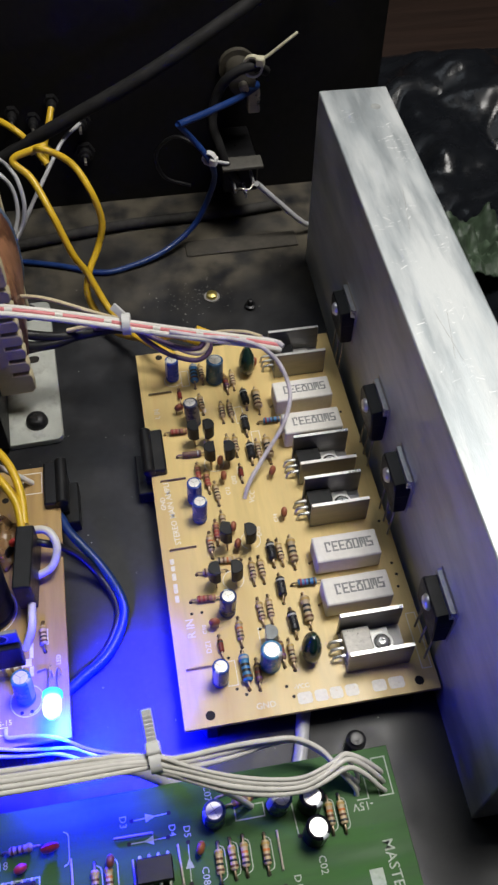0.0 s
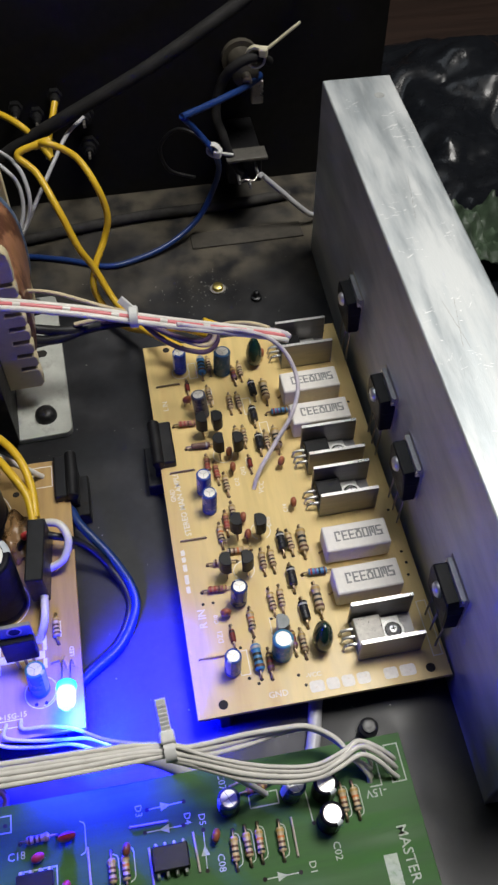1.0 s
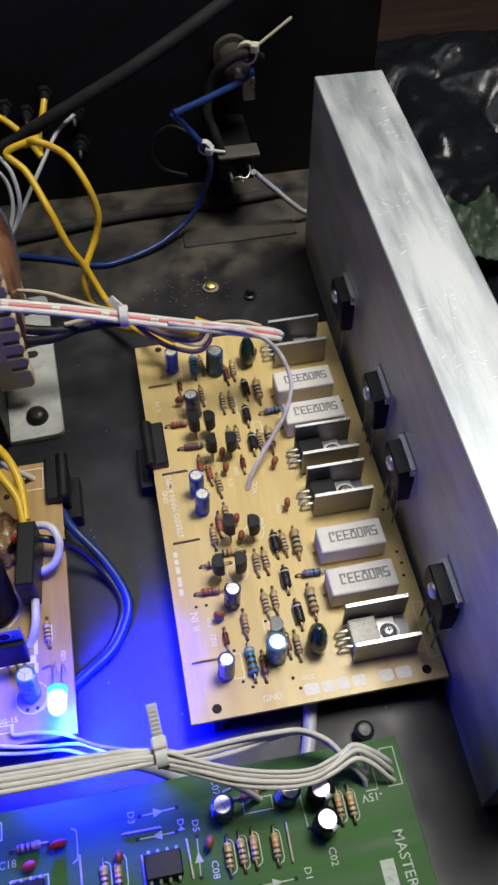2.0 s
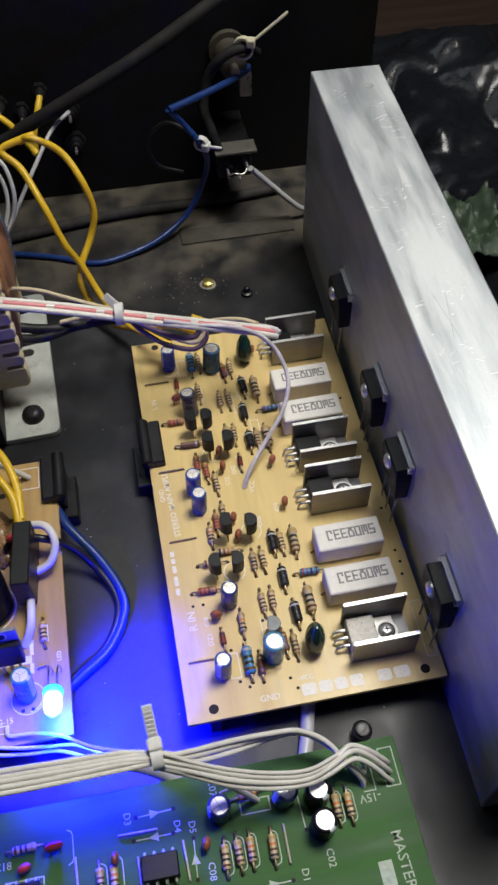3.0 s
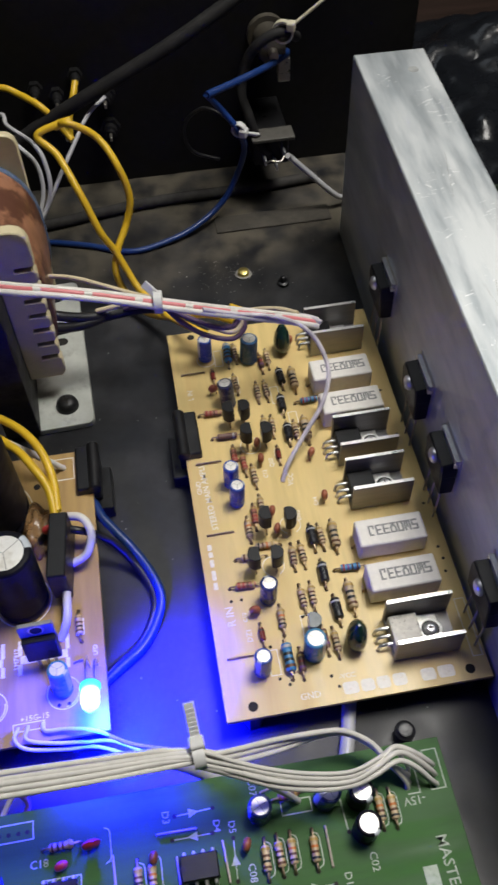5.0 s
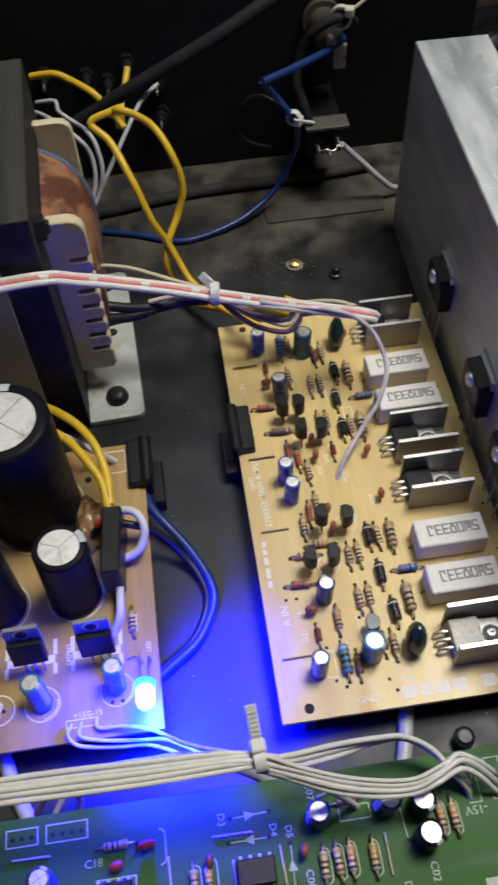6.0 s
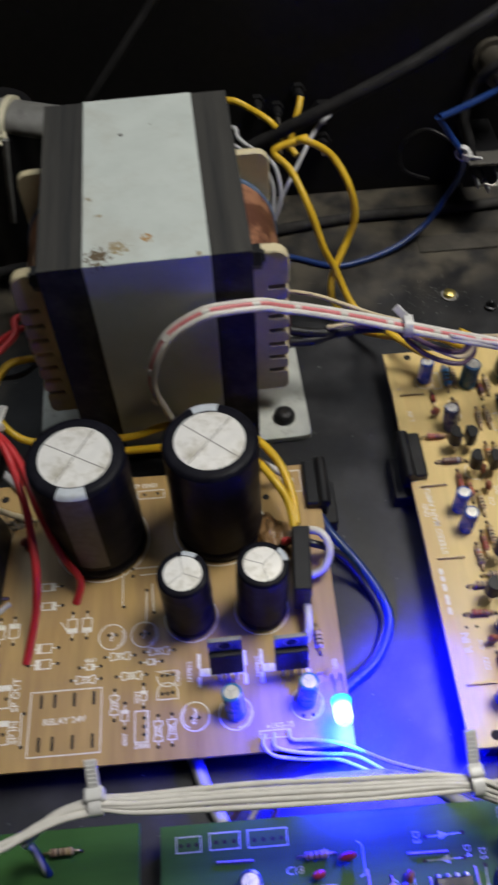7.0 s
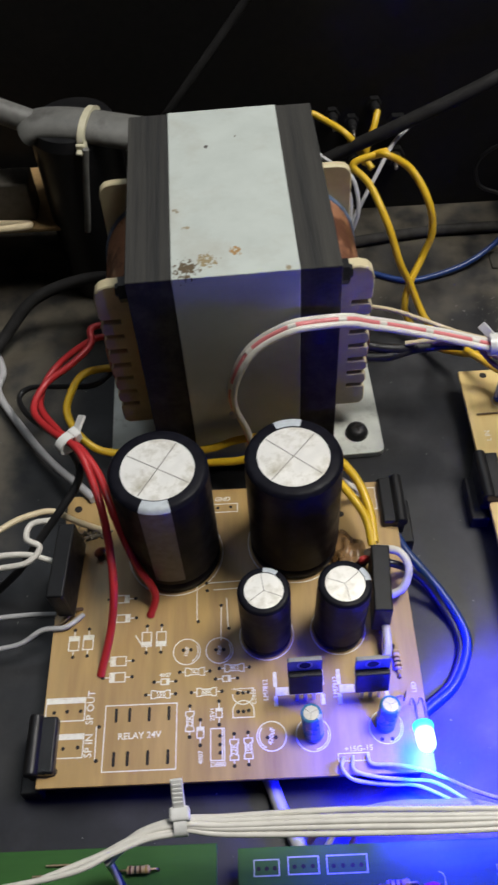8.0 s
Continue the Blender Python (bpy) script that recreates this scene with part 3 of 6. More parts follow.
def disc_cap(x, y, r=2.1, turn=0, material=None, words="brown ceramic disc capacitor", lift=3.4, z=TOP, where="amplifier board"):
    t = thing("disc_capacitor", words + " on the " + where, "capacitor", (x, y, z), turn, "disc capacitors on the " + where)
    prof = [(0, -1.1), (r * 0.55, -1.0), (r * 0.9, -0.55), (r, 0), (r * 0.9, 0.55), (r * 0.55, 1.0), (0, 1.1)]
    part("body", shifted(lathe(prof, 16, "y"), 0, 0, lift), material or DISC, t)
    for s in (-1.1, 1.1):
        part("lead", tube(smooth_line([(s * 0.7, 0, lift - 1), (s, 0, 1.2), (s * 1.1, 0, -0.1)], 3), 0.28, 6), DULL_LEAD, t)
    return t


def link_wire(x0, y0, x1, y1, z=TOP, where="amplifier board"):
    bm = tube([Vector((x0, y0, z - 0.1)), Vector((x0, y0, z + 0.7)), Vector((x1, y1, z + 0.7)), Vector((x1, y1, z - 0.1))], 0.32, 6)
    return solid("link_wire", bm, OLD_LEAD if where == "green board" else DULL_LEAD, "bare tinned link wire on the " + where, "wire link", "link wires on the " + where)


def standoff(x, y, board):
    part("standoff", lathe([(3.0, -0.02), (3.0, TOP - 1.62)], 6, "z", (x, y, 0)), BLACK_STEEL, board, "dark hexagonal standoff")


def board(name, label, x0, y0, x1, y1, material, holes, feet):
    t = thing(name, label, "circuit board")
    part("substrate", box((x0, y0, TOP - 1.6), (x1, y1, TOP), 0.12, segs=1), material, t)
    for x, y, r in holes:
        part("mounting_hole", dots([(x, y)], TOP + 0.05, r, 20), HOLE, t, "dark open mounting hole")
    for x, y in feet:
        standoff(x, y, t)
    return t


def board_clip(x0, y0, x1, y1, out, words):
    """A black plastic edge holder: a ridged jaw over the board and a foot beside it; out is the side of the foot."""
    t = thing("board_clip", words, "board holder", (0, 0, 0), 0, "board holders")
    xm = (x0 + x1) / 2
    part("jaw", box((x0, y0, TOP - 3.5), (x1, y1, TOP + 3.2), 0.7), PLASTIC_BLACK, t)
    part("ridge", shifted(lathe([(0, y0 - 0.4), (1.9, y0 - 0.4), (2.2, y0), (2.2, y1), (1.9, y1 + 0.4), (0, y1 + 0.4)], 14, "y"), xm + out * 2.4, 0, TOP + 2.6), PLASTIC_BLACK, t, "rounded glossy ridge")
    xa = x1 if out > 0 else x0
    part("foot", box((min(xa - out * 3, xa + out * 3.4), y0 - 3.0, 0), (max(xa - out * 3, xa + out * 3.4), y1 - 4, 6), 0.5), PLASTIC_BLACK, t)
    part("post", box((min(xa - out * 4, xa), y0 + 1, 0), (max(xa - out * 4, xa), y1 - 1, TOP - 2), 0.3), PLASTIC_BLACK, t)
    part("foot_hole", dots([(xa + out * 1.9, y0 + 2)], 6.05, 0.7, 12), HOLE, t)
    return t


# ---- amplifier board ----
amp = board("amplifier_board", "tan phenolic amplifier board with white print, crowded with parts", 0, 0, 80, 156, PCB_TAN,
            [(8.3, 3.4, 1.5), (73.9, 3.4, 1.5), (9.2, 153.2, 1.4), (74.0, 152.5, 1.4)], [(8.3, 3.4), (73.9, 3.4), (9.2, 152.6), (74.0, 152.5)])
board_clip(-2.0, 94.5, 6.0, 113.8, -1, "black plastic board holder gripping the amplifier board")

for k, x, y in (("bigblue", 21.9, 140.5), ("tan", 24.9, 141.0), ("brown", 33.9, 134.2), ("tan", 36.7, 135.9), ("diode", 39.8, 125.2), ("half", 44.3, 123.4),
                ("glass", 15.0, 130.8), ("tan", 22.7, 125.5), ("tan", 30.1, 120.1), ("tan", 33.4, 120.2), ("diode", 37.8, 112.3), ("tan2", 29.8, 103.6),
                ("tan", 32.6, 103.2), ("diode", 37.6, 98.9), ("tan", 40.5, 99.6), ("half", 44.2, 99.4)):
    axial(k, x, y, "y", 2.0 * math.sin(7 * x + y))
for k, x, y in (("red", 17.0, 92.4), ("red", 19.8, 88.7), ("tan", 22.4, 83.0), ("glass", 32.5, 90.4), ("tan", 22.7, 70.1), ("red", 19.8, 66.8),
                ("tan2", 17.1, 62.2), ("tan", 29.4, 49.5), ("tan", 32.5, 49.8), ("diode", 37.0, 55.4), ("tan", 39.9, 55.2), ("half", 44.1, 54.6),
                ("diode", 37.7, 41.6), ("tan", 29.4, 34.3), ("tan", 32.6, 34.8), ("diode", 39.1, 28.6), ("half", 44.3, 32.2), ("tan2", 21.6, 28.6),
                ("glass", 14.8, 24.5), ("bigblue", 21.2, 15.6), ("brown", 24.8, 13.7), ("brown", 33.4, 19.7), ("tan", 36.4, 18.3)):
    axial(k, x, y, "y", 2.0 * math.sin(7 * x + y))
for k, x, y in (("red", 12.2, 112.6), ("blue", 48.0, 112.4), ("grey", 15.9, 101.3), ("tan2", 21.2, 54.8), ("tan", 15.9, 51.4), ("red", 12.6, 41.7), ("blue", 46.6, 42.1)):
    axial(k, x, y, "x", 2.0 * math.sin(5 * x + y))
for y in (133.6, 91.5, 62.4, 18.8):
    link_wire(3.2, y, 12.0, y + 0.1)

electrolytic(13.4, 140.9, 2.6, 11, BLUE_SLEEVE, "small blue electrolytic capacitor", (1, 0))
electrolytic(29.6, 137.0, 3.3, 11.5, STEEL_BLUE, "dark blue electrolytic capacitor", (3, -4), stripe_at=150)
electrolytic(18.8, 116.6, 2.8, 11.5, GREY_SLEEVE, "slate blue electrolytic capacitor leaning a little", (-5, -6), stripe_at=150)
electrolytic(14.2, 81.6, 2.6, 11, BLUE_SLEEVE, "small blue electrolytic capacitor", (1, 0), stripe_at=10)
electrolytic(14.9, 73.6, 2.6, 11, BLUE_SLEEVE, "small blue electrolytic capacitor", (2, 0), stripe_at=10)
electrolytic(18.8, 36.5, 2.7, 11, NAVY_SLEEVE, "small dark electrolytic capacitor", (2, 0), stripe_at=100)
electrolytic(12.9, 13.6, 2.6, 11, BLUE_SLEEVE, "small blue electrolytic capacitor", (2, -1), stripe_at=230)
electrolytic(29.1, 16.2, 3.3, 11.2, PALE_BLUE, "larger blue electrolytic capacitor", (1, -1), stripe_at=320)


def film_cap(x, y, turn):
    t = thing("film_capacitor", "glossy dark green dipped film capacitor on the amplifier board", "capacitor", (x, y, TOP), turn, "film capacitors")
    prof = [(0, 0.8), (2.4, 1.1), (4.2, 2.8), (4.5, 5.6), (3.9, 9.0), (2.3, 12.2), (0.9, 13.8), (0, 14.0)]
    bm = lathe(prof, 20)
    for v in bm.verts:
        v.co.y *= 0.72
    part("body", bm, FILM, t)
    for s in (-1.6, 1.6):
        part("lead", rod((s, 0, -0.2), (s * 0.7, 0, 2.2), 0.3, 6), DULL_LEAD, t)


film_cap(43.2, 139.8, 80)
film_cap(42.3, 17.2, 80)

to92(18.0, 109.0, 100)
to92(22.8, 108.8, -80)
to92(22.6, 97.4, 95, h=12.4)
to92(28.8, 97.6, -85)
to92(17.0, 49.0, 95)
to92(23.3, 48.6, -90, words="small black transistor with shiny flat face")
to92(22.9, 62.6, 95, h=12.4)
to92(30.2, 61.8, -85)
to92(30.4, 25.4, -90, mat("grey_package", (0.16, 0.18, 0.18), 0.35), "small silver grey transistor", 8.4)

for x, y, tw in ((13.9, 122.6, 10), (25.6, 95.2, 70), (25.8, 88.2, 80), (43.6, 87.6, 60), (25.7, 66.4, 75), (26.1, 59.4, 70), (13.9, 31.9, -5), (44.2, 69.3, 80), (46.6, 141.6, 70)):
    disc_cap(x, y, 1.9, tw)


# square-cornered printed characters on a grid 4 wide and 6 high
GLYPHS = {"5": [[(4, 6), (0, 6), (0, 3.2), (4, 3.2), (4, 0), (0, 0)]], "W": [[(0, 6), (0, 0), (4, 0), (4, 6)], [(2, 0), (2, 4)]], "0": [[(0, 0), (4, 0), (4, 6), (0, 6), (0, 0)]],
          "\u03a9": [[(0, 0), (1.3, 0), (1.3, 1.6), (0, 2.6), (0, 6), (4, 6), (4, 2.6), (2.7, 1.6), (2.7, 0), (4, 0)]],
          "3": [[(0, 6), (4, 6), (4, 0), (0, 0)], [(0.8, 3.1), (4, 3.1)]], "J": [[(1.4, 6), (4, 6), (4, 0), (0.4, 0), (0.4, 1.6)]]}


def value_print(owner, x, y, z):
    """The block's value, printed so that it reads from the far side: each character is a part."""
    k, text = 0.54, "5W0\u03a933J"
    for i, ch in enumerate(text):
        cx = x + (3 - i) * 2.36
        lines = [[(cx - (px - 2) * 0.38, y - (py - 3) * k) for px, py in l] for l in GLYPHS[ch]]
        part("printed_character", strokes(lines, z, 0.6), INK, owner)


def cement_resistor(x0, y0, turn):
    """A 5 watt block with rounded edges, a printed value and end leads."""
    t = thing("power_resistor", "white cement power resistor block with grey printed value", "power resistor", (x0, y0, TOP), turn, "white power resistors on the amplifier board")
    part("body", box((-11, -4.9, 0.25), (11, 4.9, 8.6), 0.55), CEMENT, t)
    value_print(t, 0.9, 0.3, 8.63)
    for s in (-1, 1):
        part("lead", rod((s * 10.9, 0, 1.2), (s * 12.2, 0, -0.1), 0.42, 6), DULL_LEAD, t)


cement_resistor(61.2, 49.6, 0.3)
cement_resistor(60.9, 33.9, 0.6)
cement_resistor(61.3, 120.0, 0.8)
cement_resistor(61.6, 104.2, 0.5)


def driver(y_near, y_far, words, x=52.2, package=None):
    """A power transistor that lies in a U of sheet aluminium between two upright fins."""
    t = thing("driver_transistor", words, "transistor with heat sink", (x, y_near, TOP), 0.3, "driver transistors on the amplifier board")
    w = y_far - y_near
    part("near_fin", box((0, -0.6, 0.1), (20.3, 0.6, 12.6), 0.15, segs=1), FIN, t)
    part("far_fin", box((0, w - 0.6, 0.1), (20.3, w + 0.6, 12.6), 0.15, segs=1), FIN, t)
    part("base_sheet", box((0.2, 0.6, 0.1), (20.1, w - 0.6, 1.3)), FIN, t)
    # a strip paler than the fin's faces along each top edge
    for y in (0, w):
        part("cut_edge", box((0.05, y - 0.58, 12.6), (20.25, y + 0.58, 12.68)), PALE_EDGE, t, "pale strip along the fin's top edge")
    c = w / 2
    part("body", box((0.6, c - 5.0, 1.35), (9.4, c + 5.0, 5.8), 0.35), package or EPOXY, t, "epoxy package")
    part("tab", box((9.2, c - 5.0, 1.35), (15.8, c + 5.0, 2.7), 0.15, segs=1), TAB, t, "bright metal mounting tab")
    screw = part("screw", lathe([(0, 3.9), (0.9, 4.1), (1.6, 3.9), (2.0, 3.4), (2.05, 2.97), (0, 2.97)], 18, "z", (13.0, c, 0)), CHROME, t, "bright pan head screw")
    # dark ring between the screw head and the bright washer
    part("spring_washer", lathe([(0, 3.05), (2.7, 3.05), (2.75, 2.97), (2.75, 2.9), (0, 2.9)], 22, "z", (13.0, c, 0)), BLACK_STEEL, screw, "dark flat ring round the screw head")
    part("washer", lathe([(0, 2.95), (3.5, 2.95), (3.6, 2.85), (3.6, 2.6), (0, 2.6)], 22, "z", (13.0, c, 0)), SCRATCH, screw, "bright flat washer")
    part("cross_recess", strokes([[(12.3, c), (13.7, c)], [(13.0, c - 0.7), (13.0, c + 0.7)]], 4.14, 0.4), HOLE, screw)
    for k in (-2.54, 0, 2.54):
        line = [Vector((0.8, c + k, 3.2)), Vector((-2.2, c + k, 3.2)), Vector((-3.4, c + k, 2.7)), Vector((-3.9, c + k, -0.2))]
        part("leg", tube(line, 0.55, 6, flat=0.7), TAB, t)
    return t


# pale grey package, with the glare on its top put into the colour
driver(10.0, 22.9, "lying transistor in bright U shaped aluminium heat sink", 52.2, mat("pale_glare_package", (0.44, 0.42, 0.38), 0.5, 0.15, var=0.12, scale=800, dirt=(0.10, 0.10, 0.10), dscale=700, dirt_at=(0.60, 0.66)))
driver(64.2, 75.9, "lying transistor in dull U shaped aluminium heat sink", 52.4)
driver(82.4, 94.4, "lying transistor in dull U shaped aluminium heat sink", 52.4)
driver(135.0, 147.8, "lying transistor in dull U shaped aluminium heat sink", 53.4)

Z1 = TOP + 0.06
for text, x, y, size, turn in (("L IN", 5.4, 123.6, 2.0, 90), ("GND", 3.0, 81.9, 1.8, 90), ("STEREO MAIN AMPLI", 5.6, 77.6, 2.1, 93), ("R IN", 6.3, 32.6, 2.6, 90), ("GND", 25.5, 3.6, 2.0, 0),
                               ("VCC", 34.8, 79.8, 1.9, 80), ("-VCC", 37.4, 7.7, 1.5, 0), ("C14", 41.4, 69.4, 1.5, 90), ("D05", 34.4, 65.0, 1.7, 90), 
                               ("Q01", 32.0, 92.0, 1.6, 90), ("C10", 10.6, 31.5, 1.4, 90), ("DZ1", 11.0, 25.4, 1.7, 90), ("Q02", 29.6, 88.0, 1.6, 90), ("C12", 26.6, 83.6, 1.5, 90)):
    lettering(text, x, y, Z1, size, turn, SILK_FADED, amp, "print", 0.04)
# maker's marks as plain bars
for x0, x1 in ((35.4, 40.0), (40.8, 44.8), (45.6, 49.6), (50.4, 54.6), (59.0, 63.4), (64.2, 69.2)):
    part("printed_bar", plate(rounded(x0, 2.1, x1, 5.8, 0.9, 3), Z1, Z1 + 0.02), SILK_WORN, amp, "faded white printed bar")
for y0, y1 in ((42.4, 45.0), (45.8, 49.4), (50.6, 53.4), (54.2, 56.2), (56.8, 59.0)):
    part("printed_bar", plate(rounded(2.5, y0, 3.9, y1, 0.4, 3), Z1, Z1 + 0.02), SILK_FADED, amp, "faded white printed bar")
outl = [rect_line(76.0, 26, 79.0, 7), ring_line(31, 61.8, 3.4, -60, 240), ring_line(23.5, 96.6, 3.6, 120, 420), ring_line(22.6, 47.6, 3.5, -60, 240), ring_line(13.5, 140.0, 3.4)]
outl += [rect_line(x - 1.5, y - 4, x + 1.5, y + 4) for x, y in ((16.8, 15.5), (18.2, 140), (36.5, 118), (41, 105), (29.0, 25.0), (22.4, 125.5))]
for o in outl:
    part("printed_outline", strokes([o], Z1, 0.3), SILK_FADED, amp, "thin faded printed outline")
for spot in ((7.2, 37.6), (10.5, 37.6), (16.6, 20.6), (17.6, 10.2), (32.8, 8.4), (34.4, 4.9), (28.2, 28.6), (77.0, 62), (76.8, 45.0), (77.2, 40.6), (75.6, 113), (76, 92), (76.5, 36), (20.2, 8.0)):
    part("drilled_hole", dots([spot], Z1, 0.55), HOLE, amp)


# ---- heat sink with its output transistors ----
def heat_sink():
    t = thing("heat_sink", "long thick silvery aluminium heat sink bar with scratched top", "heat sink", (80.7, 0, 0), -1.17)
    bm = box((0, -36, 0), (27.3, 217, 85), 0.5, segs=2)
    part("bar", bm, HEATSINK, t)
    rng = random.Random(4)
    sc = bmesh.new()
    spots = [(rng.uniform(2, 24), rng.uniform(0, 212)) for _ in range(26)]
    for i in range(260):
        cx, cy = spots[i % 26]
        x, y = min(25, max(1.5, rng.gauss(cx, 2.2))), rng.gauss(cy, 3.5)
        ln, a = rng.choice((0.3, 0.4, 0.6, 0.9, 1.4, 2.4)), radians(rng.gauss(8, 22))
        strokes([[(x, y), (x + ln * math.cos(a), y + ln * math.sin(a))]], 85.03, rng.choice((0.05, 0.07, 0.1, 0.14, 0.3)), sc)
    tagged(part("scratches", sc, SCRATCH, t, "bright short scratches on the top"), kind="stuff")
    for i in range(3):
        y, x = rng.uniform(60, 200), rng.uniform(3, 20)
        a = radians(rng.uniform(60, 100))
        ln = rng.uniform(8, 30)
        nick = bmesh.new()
        strokes([[(x, y), (x + ln * math.cos(a), y + ln * math.sin(a))]], 85.025, rng.uniform(0.04, 0.09), nick)
        part("scratch", nick, SCORE, t, "fine dark lengthwise scratch")
    part("drilled_mark", dots([(19.5, 203)], 85.04, 2.0, 14), mat("grey_smear", (0.36, 0.37, 0.36), 0.6, 0.5), t, "dull grey drilled spot")
    return t


heat_sink()


def output_transistor(y):
    x = 80.7 + 0.0204 * y
    t = thing("output_transistor", "large black power transistor screwed to the heat sink face", "transistor", (x, y, 0), -1.17, "output transistors on the heat sink")
    part("insulating_pad", box((-0.25, -8.0, 28.6), (-0.02, 8.0, 46.2)), MICA, t, "pale insulating pad")
    part("tab", box((-2.0, -7.3, 41.5), (-0.28, 7.3, 45.6), 0.12, segs=1), TAB, t, "pale metal back plate")
    bm = plate([(-7.8, 29.6), (7.8, 29.6), (7.8, 40.6), (7.0, 43.0), (6.4, 44.2), (-6.4, 44.2), (-7.0, 43.0), (-7.8, 40.6)], -5.9, -0.3, 0.45)
    for v in bm.verts:
        v.co = Vector((v.co.z, v.co.x, v.co.y))
        if v.co.x < -4.5 and v.co.z > 43.5:
            v.co.z -= 0.8
        if v.co.x < -4.5 and v.co.z < 31:
            v.co.x += 0.8
    body = part("body", bm, EPOXY, t, "black epoxy package")
    part("seam", box((-4.6, -7.92, 38.2), (-0.6, -7.78, 38.7)), PLASTIC_BLACK, body, "fine moulded seam")
    part("screw", lathe([(0, -6.7), (0.9, -7.3), (2.0, -7.0), (2.5, -6.4), (2.6, -5.8), (0, -5.8)], 16, "x", (0, 0, 40.4)), CHROME, t, "bright screw head")
    for k in (-5.45, 0, 5.45):
        line = [Vector((-3.0, k, 30)), Vector((-3.1, k, 22)), Vector((-3.3, k, 18)), Vector((-3.4, k, TOP - 0.2))]
        part("leg", tube(line, 0.36, 6), OLD_LEAD, t)
    return t


for y in (15.6, 61.8, 91.8, 140.4):
    output_transistor(y)

# ---- supply board ----
psu = board("supply_board", "tan phenolic power supply board with white print", -149.6, 4.0, -33.2, 105.5, PCB_BROWN,
            [(-145.6, 100.0, 1.4), (-145.0, 8.6, 1.4), (-52.4, 92.6, 1.2)], [(-145.0, 8.6), (-145.6, 100.0), (-38, 8), (-38, 99)])
board_clip(-38.4, 86.5, -30.6, 105.2, 1, "black plastic board holder gripping the supply board")
board_clip(-152.4, 7.2, -144.2, 24.2, -1, "black plastic board holder at the corner of the supply board")

SUP = "supply board"
electrolytic(-110.0, 80.0, 15.2, 50.3, BLACK_SLEEVE, "very large black electrolytic capacitor with white top", z=TOP, vent=4, stripe_at=233, turn=35, where=SUP)
electrolytic(-69.4, 82.4, 14.9, 50.0, BLACK_SLEEVE, "very large black electrolytic capacitor with white top", z=TOP, vent=4, stripe_at=70, turn=25, where=SUP)
electrolytic(-80.3, 48.6, 7.9, 30.6, BLACK_SLEEVE, "black electrolytic capacitor with white top", z=TOP, vent=3, stripe_at=0, turn=72, where=SUP)
electrolytic(-57.4, 49.4, 8.0, 30.6, BLACK_SLEEVE, "black electrolytic capacitor with torn white top", (2, 0), z=TOP, vent=3, stripe_at=10, turn=15, where=SUP)
electrolytic(-67.6, 16.4, 3.1, 13.0, PALE_BLUE, "small light blue electrolytic capacitor", (-4, -8), where=SUP, stripe_at=330)
electrolytic(-46.2, 18.2, 3.0, 13.0, PALE_BLUE, "small blue electrolytic capacitor", (3, -6), where=SUP, stripe_at=330)


def regulator(x, y, lean):
    t = thing("voltage_regulator", "upright black voltage regulator with metal tab on the supply board", "voltage regulator", (x, y, TOP), 1.0, "voltage regulators")
    t.matrix_basis = pose(x * MM, y * MM, TOP * MM, lean, 0, 1.5)
    body = box((-5.0, -1.9, 7.2), (5.0, 1.0, 16.6), 0.35)
    for v in body.verts:
        if v.co.z > 15.5 and v.co.y < 0:
            v.co.y += 0.9
    part("body", body, EPOXY, t)
    bm = plate(rounded(-5.0, 12.0, 5.0, 22.2, 0.4, 2), 1.02, 2.3)
    for v in bm.verts:
        v.co = Vector((v.co.x, v.co.z, v.co.y))
    tab = part("tab", bm, REG_TAB, t, "metal tab with hole")
    for r, y, m, words in ((2.3, 0.99, SOLDER, "bright worn ring"), (1.75, 0.96, HOLE, "dark screw hole")):
        bm = dots([(0, 19.6)], 0, r, 18)
        for v in bm.verts:
            v.co = Vector((v.co.x, y, v.co.y))
        part("tab_hole", bm, m, tab, words)
    for k in (-2.54, 0, 2.54):
        part("leg", box((k - 0.5, -0.3, -0.2), (k + 0.5, 0.3, 8.4), 0.08, segs=1), TAB, t)


regulator(-69.4, 27.0, -5)
regulator(-49.8, 26.8, -4)


def bridge(x0, y0, x1, y1, z0, z1, turn, words, lean=0.0):
    t = thing("bridge_rectifier", words, "rectifier", ((x0 + x1) / 2, (y0 + y1) / 2, TOP), turn, "bridge rectifiers")
    t.matrix_basis = pose((x0 + x1) / 2 * MM, (y0 + y1) / 2 * MM, TOP * MM, 0, lean, turn)
    w, l = (x1 - x0) / 2, (y1 - y0) / 2
    part("body", box((-w, -l, z0), (w, l, z1), 0.5), EPOXY, t)
    for k in (-0.75, -0.28, 0.28, 0.75):
        part("leg", rod((0, k * l, -0.2), (0, k * l, z0 + 0.4), 0.5, 6), DULL_LEAD, t)
    return t


bridge(-46.4, 47.0, -40.6, 70.0, 2.4, 16.8, -4, "black flat bridge rectifier standing on the supply board")
bridge(-146.8, 57.0, -141.2, 84.0, 2.4, 16.5, -3, "black bridge rectifier with worn grey side on the supply board", -5)
axial("tan", -40.3, 37.6, "y", 3, SUP)

# the lit blue lamp at the board's edge, on long bent legs
led = thing("blue_led", "glowing blue light emitting diode on bent legs", "LED")
lens = part("lens", lathe([(3.0, -4.6), (3.0, -3.8), (2.65, -3.7), (2.65, 1.2), (2.3, 2.7), (1.4, 3.9), (0, 4.4)], 18), LED_GLOW, led, "brightly lit blue lens")
lens.matrix_basis = pose(-0.0368, 0.0098, 0.0236, 70, 0, 0)
